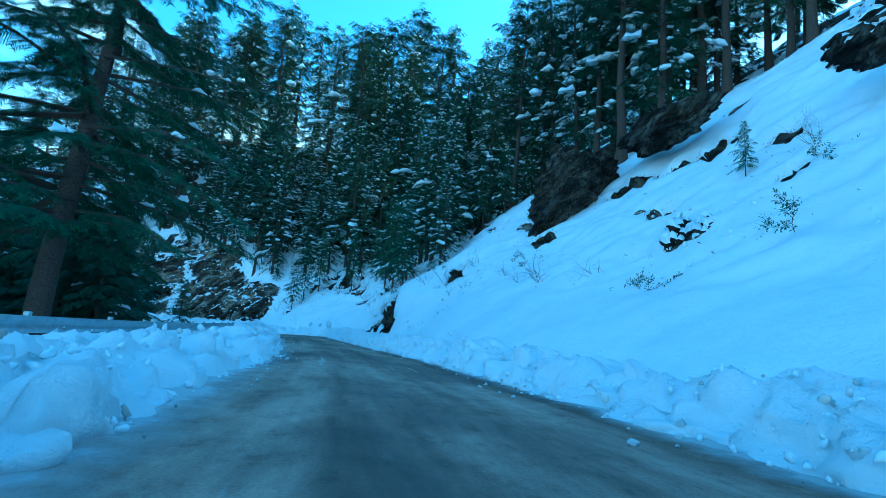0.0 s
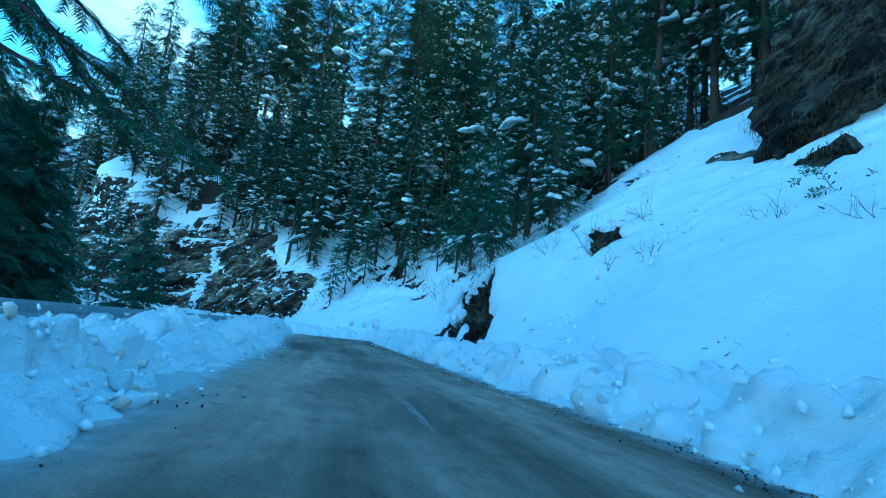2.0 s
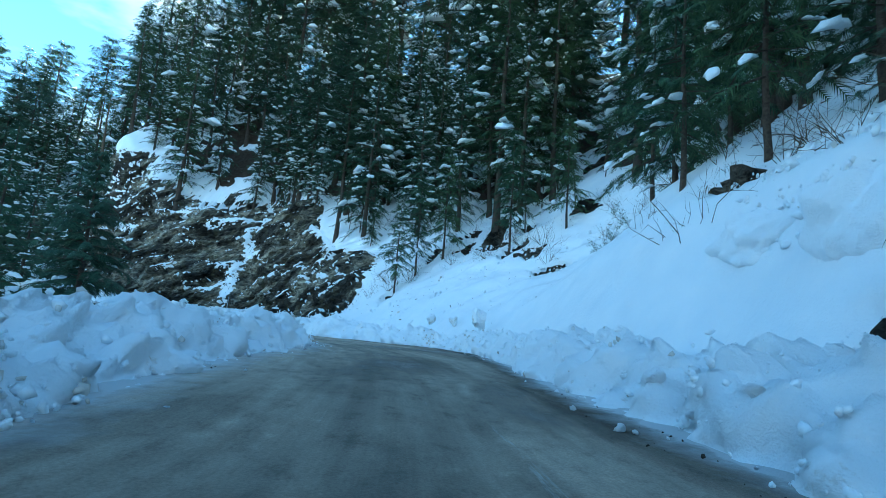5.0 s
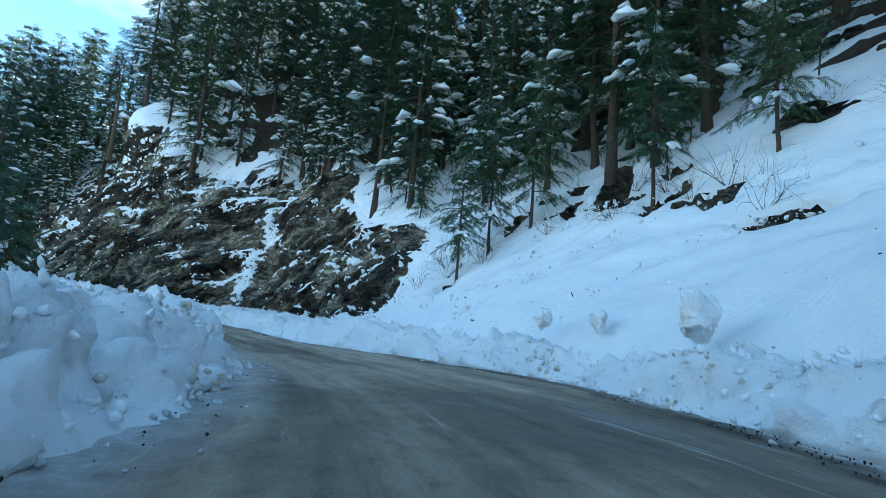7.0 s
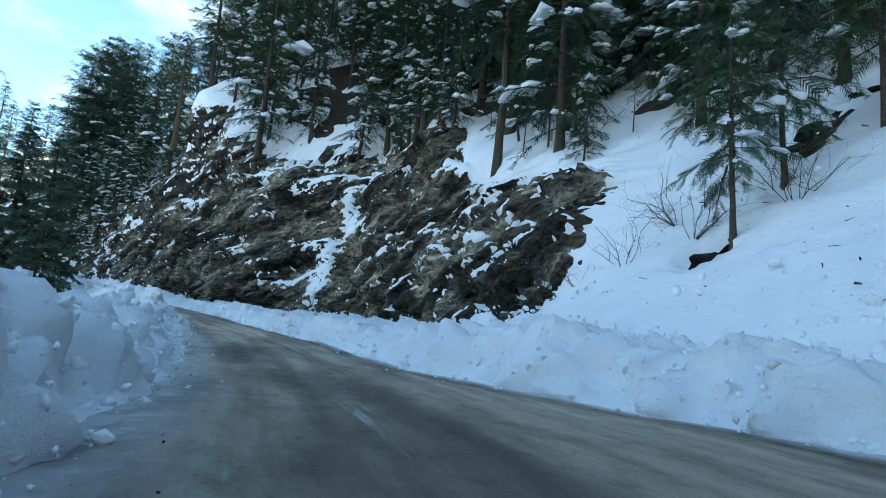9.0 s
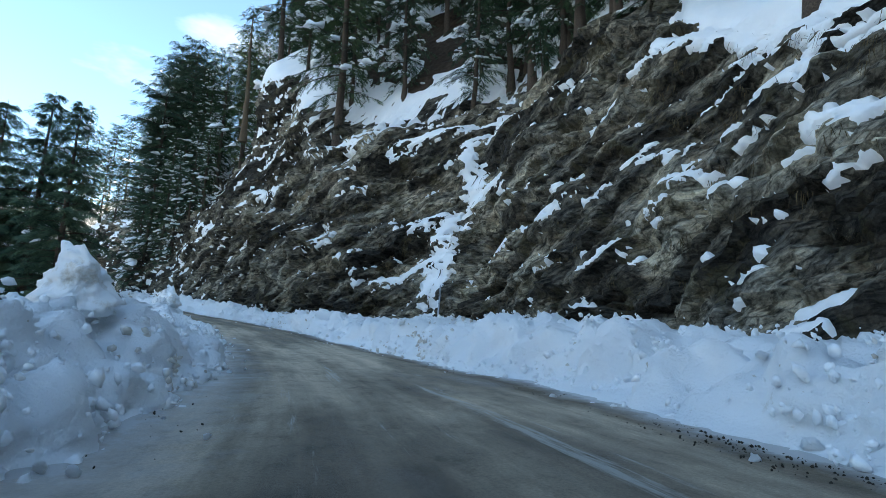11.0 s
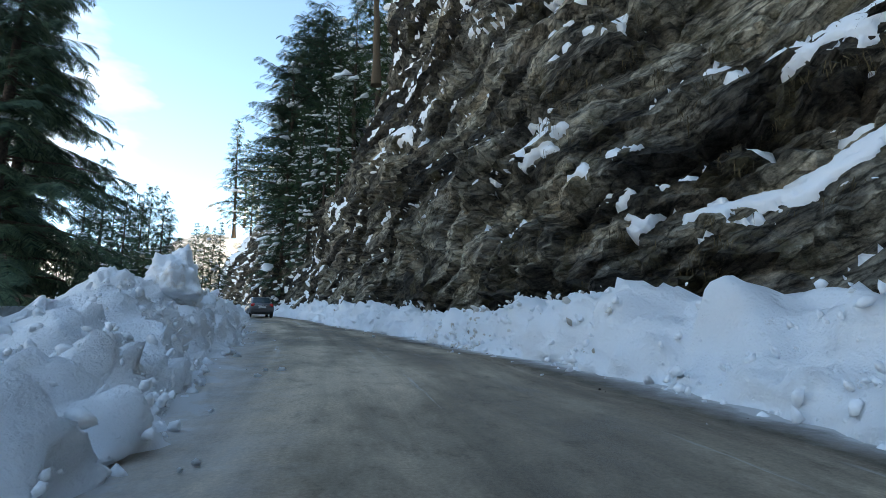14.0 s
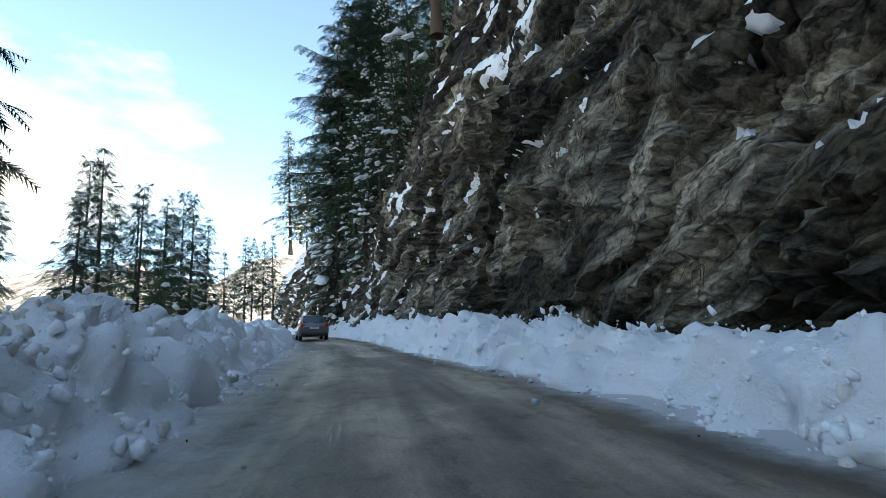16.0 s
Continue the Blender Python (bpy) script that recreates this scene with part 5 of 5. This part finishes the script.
def shrub(seed, height, stems, needle=False):
    """A bare shrub of thin forking stems, or a small seedling with needles."""
    rng2 = np.random.default_rng(seed)
    root = new("bare_shrub", None)
    vs, fs, lv, lf = [], [], [], []

    def stick(a, b, r):
        d = b - a
        side = np.cross(d, [0.3, 0.2, 1.0])
        side /= np.linalg.norm(side) + 1e-9
        up = np.cross(side, d)
        up /= np.linalg.norm(up) + 1e-9
        k0 = len(vs)
        for p, q in ((a, r), (b, r * 0.45)):
            vs.extend([p + side * q, p - side * q * 0.5 + up * q, p - side * q * 0.5 - up * q])
        for k in range(3):
            fs.append((k0 + k, k0 + (k + 1) % 3, k0 + 3 + (k + 1) % 3, k0 + 3 + k))

    def grow(p, d, l, r, depth):
        for _ in range(3):
            e = d + 0.28 * rng2.standard_normal(3) + np.array([0, 0, 0.04])
            e /= np.linalg.norm(e)
            q = p + e * l / 3
            stick(p, q, r)
            if needle:
                for _ in range(6):
                    w = rng2.standard_normal(3)
                    w /= np.linalg.norm(w)
                    t = p + (q - p) * rng2.random()
                    k0 = len(lv)
                    lv.extend([t, t + e * 0.05 + w * 0.13, t + e * 0.075 + w * 0.11])
                    lf.append((k0, k0 + 1, k0 + 2))
            if depth and rng2.random() < 0.85:
                w = e + 0.8 * rng2.standard_normal(3)
                grow(q, w / np.linalg.norm(w), l * 0.55, r * 0.6, depth - 1)
            p, d, r = q, e, r * 0.75
    for _ in range(stems):
        a = rng2.random() * 6.28
        d = np.array([math.cos(a) * 0.8, math.sin(a) * 0.8, 0.8 + 0.5 * rng2.random()])
        grow(np.array([0.1 * math.cos(a), 0.1 * math.sin(a), -0.15]), d / np.linalg.norm(d), height * (0.6 + 0.5 * rng2.random()), 0.014, 2)
    part("brushwood", vs, fs, TWIG, root)
    tagged(root.children[0], kind="stuff")
    if lv:
        tagged(part("needles", lv, lf, BLUE_NEEDLES, root), kind="stuff")
        root.name = "pine_seedling"
    return tagged(root, "small green pine seedling bent on the snow slope" if needle else "bare grey-brown shrub sticking out of the snow", "shrub", "shrubs on the slope")


shrub_kinds = [shrub(1, 0.9, 7), shrub(2, 1.3, 9), shrub(3, 0.7, 6), shrub(4, 0.8, 2, True), shrub(5, 1.6, 10)]
fresh = list(shrub_kinds)


def set_shrub(kind, s, lat, size, turn):
    src = shrub_kinds[kind]
    x, y, z = (float(c) for c in world_of(s, lat, hill_height(s, lat)))
    m = pose(x, y, z + 0.12, 0, 0, turn)
    if src in fresh:
        fresh.remove(src)
        src.matrix_basis = m
        ob = src
    else:
        ob = copy_thing(src, m)
    ob.scale = (size, size, size)


rng = random.Random(33)
for kind, s, lat in [(3, 13.5, 15.5), (3, 12.2, 12.6), (3, 16, 10.4), (2, 21, 10.5), (0, 20, 11.2), (1, 24, 10.8), (0, 26, 10.6), (2, 29, 11), (0, 33, 9.8), (2, 34.5, 9.2), (1, 35.5, 11.4), (4, 41.5, 8.2),
                     (1, 43.5, 7.2), (4, 46, 7.6), (4, 48, 7.8), (1, 50, 8.6), (4, 51, 7.0), (1, 54, 8.0), (0, 57, 9.5), (2, 60, 14.5), (1, 61.5, 15.2), (3, 60.3, 13.8), (0, 63, 15), (1, 66, 14.2), (4, 68, 14.8),
                     (0, 71, 14.4), (2, 73, 14.6), (1, 75, 13.8), (4, 77, 11.6), (1, 79, 10.8), (4, 80.5, 10.0), (0, 82, 9.6), (1, 84, 9.8), (3, 28, 12.2), (3, 39.5, 9.6), (1, 58.5, 14), (4, 59.6, 15.5), (0, 61, 17), (1, 62.2, 14.2), (4, 63.6, 16.6), (3, 62.8, 15.8), (3, 61.6, 13.6), (1, 65.2, 13.6), (4, 67, 15.2), (1, 69.6, 15.6), (4, 72, 16.4), (1, 74.6, 18), (4, 76.8, 17.2), (0, 65.6, 18), (4, 58, 17.5), (1, 70.6, 14.0), (4, 78, 12.4), (1, 80, 11.4), (4, 52.4, 9.4), (4, 54.6, 10.2), (1, 49.4, 8.8), (4, 47.2, 9.8), (4, 57.0, 11.2), (1, 36.4, 9.6), (4, 38.4, 8.6), (4, 90, 15), (1, 93, 15.5), (4, 87, 14.5), (0, 95, 16), (1, 88.5, 16.2), (2, 44, 9.8), (1, 15, 17)]:
    set_shrub(kind, s, lat, rng.uniform(0.8, 1.3), rng.uniform(0, 360))

# Dry grass hanging from the ledges of the cliff.
rng = np.random.default_rng(8)
gv, gf = [], []
for i in rng.integers(0, len(ROCK_SPOTS), 3600):
    p, n = ROCK_SPOTS[i]
    if n[2] > 0.45 or noise.noise(Vector(p) * 0.35) < -0.05:
        continue
    for _ in range(12):
        a = p + n * 0.01 + rng.standard_normal(3) * [0.12, 0.12, 0.05]
        l = 0.10 + 0.32 * rng.random() ** 1.5
        b = a + n * (0.10 + 0.10 * rng.random()) + np.array([0, 0, -l]) + rng.standard_normal(3) * 0.06
        w = np.cross(n, [0, 0, 1.0]) * 0.010
        k0 = len(gv)
        gv.extend([a - w, a + w, b])
        gf.append((k0, k0 + 1, k0 + 2))
for i in rng.integers(0, len(OUTCROP_SPOTS), 2600):
    p, n = OUTCROP_SPOTS[i]
    for _ in range(9):
        a = p + n * 0.02 + rng.standard_normal(3) * [0.14, 0.14, 0.06]
        l = 0.10 + 0.30 * rng.random() ** 1.5
        b = a + n * (0.03 + 0.06 * rng.random()) + np.array([0, 0, -l]) + rng.standard_normal(3) * 0.06
        w = np.cross(n, [0, 0, 1.0]) * 0.014
        k0 = len(gv)
        gv.extend([a - w, a + w, b])
        gf.append((k0, k0 + 1, k0 + 2))
tagged(mesh_object("dry_grass", gv, gf, DRY_GRASS, False), "dry brown grass hanging from the cliff ledges", "grass", kind="stuff")


# ---- guard rail, sign, dead trunk ----
def box(bm, size, m):
    g = bmesh.ops.create_cube(bm, size=1.0, matrix=m @ Matrix.Diagonal((*size, 1)))
    return g["verts"]


def bm_part(name, bm, mat, parent, label="", smooth=False):
    me = bpy.data.meshes.new(name)
    bm.to_mesh(me)
    bm.free()
    if smooth:
        me.shade_smooth()
    me.materials.append(mat)
    ob = new(name, me)
    ob.parent = parent
    if label:
        tagged(ob, label)
    return ob


def guard_rail(s0, s1, lat, top):
    root = new("guard_rail", None)
    tagged(root, "galvanised steel guard rail on posts, half buried in snow", "guard rail")
    profile = [(0.0, -0.31), (0.05, -0.28), (0.05, -0.22), (0.0, -0.18), (0.0, -0.13), (0.05, -0.09), (0.05, -0.03), (0.0, 0.0)]
    s = np.arange(s0, s1 + 0.01, 1.0)
    vs, fs = [], []
    for t in (0.0, 0.012):
        for x in s:
            for dx, dz in profile:
                vs.append(world_of(x, lat + dx + t, top + dz))
    n, m = len(s), len(profile)
    for t in range(2):
        for i in range(n - 1):
            for j in range(m - 1):
                a = t * n * m + i * m + j
                fs.append((a, a + 1, a + m + 1, a + m))
    part("beam", vs, fs, STEEL, root, "corrugated steel beam", smooth=True)
    for x in np.arange(s0 + 1, s1, 4.0):
        bm = bmesh.new()
        c = world_of(x, lat - 0.06, top - 0.5)
        box(bm, (0.12, 0.1, 1.15), pose(*map(float, c), 0, 0, math.degrees(heading(x))))
        bmesh.ops.bevel(bm, geom=bm.edges[:], offset=0.012, segments=1, affect="EDGES")
        bm_part("post", bm, STEEL, root)


guard_rail(-6, 52, -5.4, 0.98)
guard_rail(97, 150, -5.2, 0.98)

SIGN_BACK = plain("grey_sign_back", (0.22, 0.23, 0.24), 0.5, 0.5, 8, 0.2)


def warning_sign():
    root = new("road_sign", None)
    x, y, z = (float(c) for c in world_of(101.8, 7.2, 0.0))
    root.matrix_basis = pose(x, y, z, 2, -3, math.degrees(heading(101.8)) + 62)
    bm = bmesh.new()
    bmesh.ops.create_cone(bm, cap_ends=True, segments=12, radius1=0.035, radius2=0.035, depth=2.9, matrix=pose(0, 0, 1.25))
    bm_part("post", bm, STEEL, root, smooth=True)
    bm = bmesh.new()
    r = 0.30
    front = [bm.verts.new((0.0, r * math.sin(a), 2.45 + r * math.cos(a))) for a in (0, 2 * math.pi / 3, 4 * math.pi / 3)]
    f = bm.faces.new(front)
    bmesh.ops.extrude_face_region(bm, geom=[f])
    for v in bm.verts[3:]:
        v.co.x += 0.02
    bmesh.ops.recalc_face_normals(bm, faces=bm.faces[:])
    bm_part("plate", bm, SIGN_BACK, root, "bare metal back of a triangular plate")
    return tagged(root, "triangular road sign on a thin post in the snow", "road sign")


warning_sign()


def dead_trunk(s, lat, z, height):
    rng2 = np.random.default_rng(77)
    root = new("dead_tree", None)
    tv, tf, ox, oy = trunk_mesh(rng2, height, 0.28, wander=0.03)
    for k in range(16):
        h = height * (0.35 + 0.6 * rng2.random())
        a = rng2.random() * 6.28
        l = 0.5 + 1.3 * rng2.random()
        p = np.array([np.interp(h / height * 14, range(15), ox), np.interp(h / height * 14, range(15), oy), h])
        q = p + np.array([math.cos(a) * l, math.sin(a) * l, 0.3 * l])
        k0 = len(tv)
        for c, r in ((p, 0.05), (q, 0.012)):
            tv += [c + np.array([r, 0, 0]), c + np.array([-r / 2, r, 0]), c + np.array([-r / 2, -r, r])]
        tf += [(k0 + i, k0 + (i + 1) % 3, k0 + 3 + (i + 1) % 3, k0 + 3 + i) for i in range(3)]
    part("trunk", tv, tf, TWIG, root, smooth=True)
    root.matrix_basis = pose(*[float(c) for c in world_of(s, lat, z)], 2, 3, 0)
    return tagged(root, "tall bare dead conifer trunk with broken twigs", "dead tree")


dead_trunk(134.5, 6.0, 18.0, 13)


# ---- the car on the road ahead ----
PAINT = plain("grey_car_paint", (0.115, 0.108, 0.108), 0.32, 0.55, 3, 0.08)
PAINT.node_tree.nodes["Principled BSDF"].inputs["Coat Weight"].default_value = 0.6
RUBBER = plain("black_rubber", (0.025, 0.025, 0.026), 0.85, 0, 12, 0.3)
TRIM = plain("black_plastic", (0.03, 0.03, 0.032), 0.6)
DARK_GLASS = plain("car_glass", (0.03, 0.045, 0.05), 0.06)
RED_LENS = plain("red_lens", (0.42, 0.02, 0.015), 0.15)
CHROME = plain("chrome", (0.7, 0.7, 0.72), 0.15, 1.0)
PLATE = plain("plate_white", (0.6, 0.6, 0.58), 0.5)
ALLOY = plain("alloy", (0.35, 0.35, 0.36), 0.35, 0.8)


def loft(sections, mat, name, parent, label="", close=True):
    """A smooth skin over rings of equal count (x along, then y and z)."""
    vs = [p for ring in sections for p in ring]
    m = len(sections[0])
    fs = []
    for i in range(len(sections) - 1):
        for j in range(m):
            a, b = i * m + j, i * m + (j + 1) % m
            fs.append((a, b, b + m, a + m))
    if close:
        fs.append(tuple(range(m - 1, -1, -1)))
        fs.append(tuple(range((len(sections) - 1) * m, len(sections) * m)))
    return part(name, vs, fs, mat, parent, label, smooth=True)


def ring(x, half, low, high, crown=0.06, n=20):
    pts = []
    for k in range(n):
        a = 2 * math.pi * k / n
        c, s_ = math.cos(a), math.sin(a)
        y = half * math.copysign(abs(c) ** 0.42, c)
        z = (low + high) / 2 + (high - low) / 2 * math.copysign(abs(s_) ** 0.5, s_)
        pts.append((x, y * (1 - crown * max(0, s_)), z))
    return pts


def sedan():
    root = new("car", None)
    body = loft([ring(-2.05, 0.70, 0.42, 0.80), ring(-1.98, 0.80, 0.30, 0.98), ring(-1.80, 0.845, 0.24, 1.06), ring(-1.35, 0.86, 0.22, 1.06), ring(-0.7, 0.865, 0.22, 1.02),
                 ring(0.0, 0.865, 0.22, 1.0), ring(0.8, 0.86, 0.22, 0.98), ring(1.5, 0.845, 0.23, 0.92), ring(1.85, 0.80, 0.26, 0.82), ring(2.0, 0.66, 0.34, 0.68)], PAINT, "body", root, "grey metallic body")

    def cab(x, half, top, low=0.95):
        return [(x, half * 1.16, low), (x, half * 1.08, low + (top - low) * 0.5), (x, half * 0.95, top - 0.05), (x, half * 0.6, top), (x, -half * 0.6, top), (x, -half * 0.95, top - 0.05),
                (x, -half * 1.08, low + (top - low) * 0.5), (x, -half * 1.16, low)]
    loft([cab(-1.55, 0.66, 1.02), cab(-1.25, 0.66, 1.26), cab(-0.85, 0.65, 1.46), cab(-0.3, 0.64, 1.52), cab(0.2, 0.63, 1.50), cab(0.6, 0.63, 1.38), cab(1.15, 0.66, 1.02)], PAINT, "cabin", root)
    rear = [(-1.56, 0.60, 1.05), (-1.56, -0.60, 1.05), (-0.93, -0.54, 1.445), (-0.93, 0.54, 1.445)]
    part("rear_window", [(x - 0.03, y, z + 0.02) for x, y, z in rear] + [(x + 0.05, y, z - 0.02) for x, y, z in rear],
         [(0, 1, 2, 3), (4, 7, 6, 5), (0, 4, 5, 1), (1, 5, 6, 2), (2, 6, 7, 3), (3, 7, 4, 0)], DARK_GLASS, root, "dark tinted rear window")
    for sgn in (-1, 1):
        side = [(-1.15, 0.745, 1.03), (0.85, 0.745, 1.03), (0.42, 0.655, 1.39), (-0.8, 0.655, 1.41)]
        side = [(x, y * sgn, z) for x, y, z in side]
        part("side_window", side + [(x, y - 0.03 * sgn, z) for x, y, z in side], [(0, 1, 2, 3), (4, 7, 6, 5), (0, 4, 5, 1), (1, 5, 6, 2), (2, 6, 7, 3), (3, 7, 4, 0)], DARK_GLASS, root)
        bm = bmesh.new()
        box(bm, (0.16, 0.30, 0.26), pose(-1.95, 0.62 * sgn, 0.88, 0, 0, 14 * sgn))
        bmesh.ops.bevel(bm, geom=bm.edges[:], offset=0.05, segments=3, affect="EDGES")
        bm_part("tail_light", bm, RED_LENS, root, "red tail light", True)
        bm = bmesh.new()
        box(bm, (0.10, 0.20, 0.14), pose(0.62, 0.97 * sgn, 1.05))
        bmesh.ops.bevel(bm, geom=bm.edges[:], offset=0.04, segments=3, affect="EDGES")
        bm_part("wing_mirror", bm, PAINT, root, "", True)
        for x in (-1.25, 1.28):
            wheel = new("wheel", None)
            wheel.parent = root
            wheel.matrix_basis = pose(x, 0.74 * sgn, 0.31, 90, 0, 0)
            bm = bmesh.new()
            bmesh.ops.create_cone(bm, cap_ends=True, segments=28, radius1=0.31, radius2=0.31, depth=0.2)
            bmesh.ops.bevel(bm, geom=[e for e in bm.edges if e.is_boundary or len(e.link_faces) == 2 and e.calc_face_angle() > 0.8], offset=0.04, segments=3, affect="EDGES")
            bm_part("tyre", bm, RUBBER, wheel, "black tyre", True)
            bm = bmesh.new()
            bmesh.ops.create_cone(bm, cap_ends=True, segments=20, radius1=0.19, radius2=0.17, depth=0.215)
            bm_part("rim", bm, ALLOY, wheel, "grey alloy rim")
    bm = bmesh.new()
    box(bm, (0.16, 1.5, 0.20), pose(-2.0, 0, 0.38))
    bmesh.ops.bevel(bm, geom=bm.edges[:], offset=0.05, segments=3, affect="EDGES")
    bm_part("bumper", bm, TRIM, root, "black lower bumper", True)
    bm = bmesh.new()
    box(bm, (0.03, 0.50, 0.12), pose(-2.06, 0, 0.74))
    bm_part("number_plate", bm, PLATE, root, "plain pale plate")
    bm = bmesh.new()
    box(bm, (0.03, 0.62, 0.035), pose(-2.045, 0, 0.84))
    bm_part("chrome_strip", bm, CHROME, root, "chrome strip over the plate")
    bm = bmesh.new()
    for i in range(7):
        box(bm, (0.008, 0.022, 0.05), pose(-2.078, -0.18 + 0.06 * i, 0.74))
    tagged(bm_part("plate_marks", bm, TRIM, root), kind="stuff")
    return tagged(root, "grey compact saloon car with dirty paint, on the road", "car")


CAR_S = 142.7
car = sedan()
px, py, pz = (float(c) for c in world_of(CAR_S, -0.4, lift(CAR_S)))
car.matrix_basis = pose(px, py, pz, 0, -3, math.degrees(heading(CAR_S)))
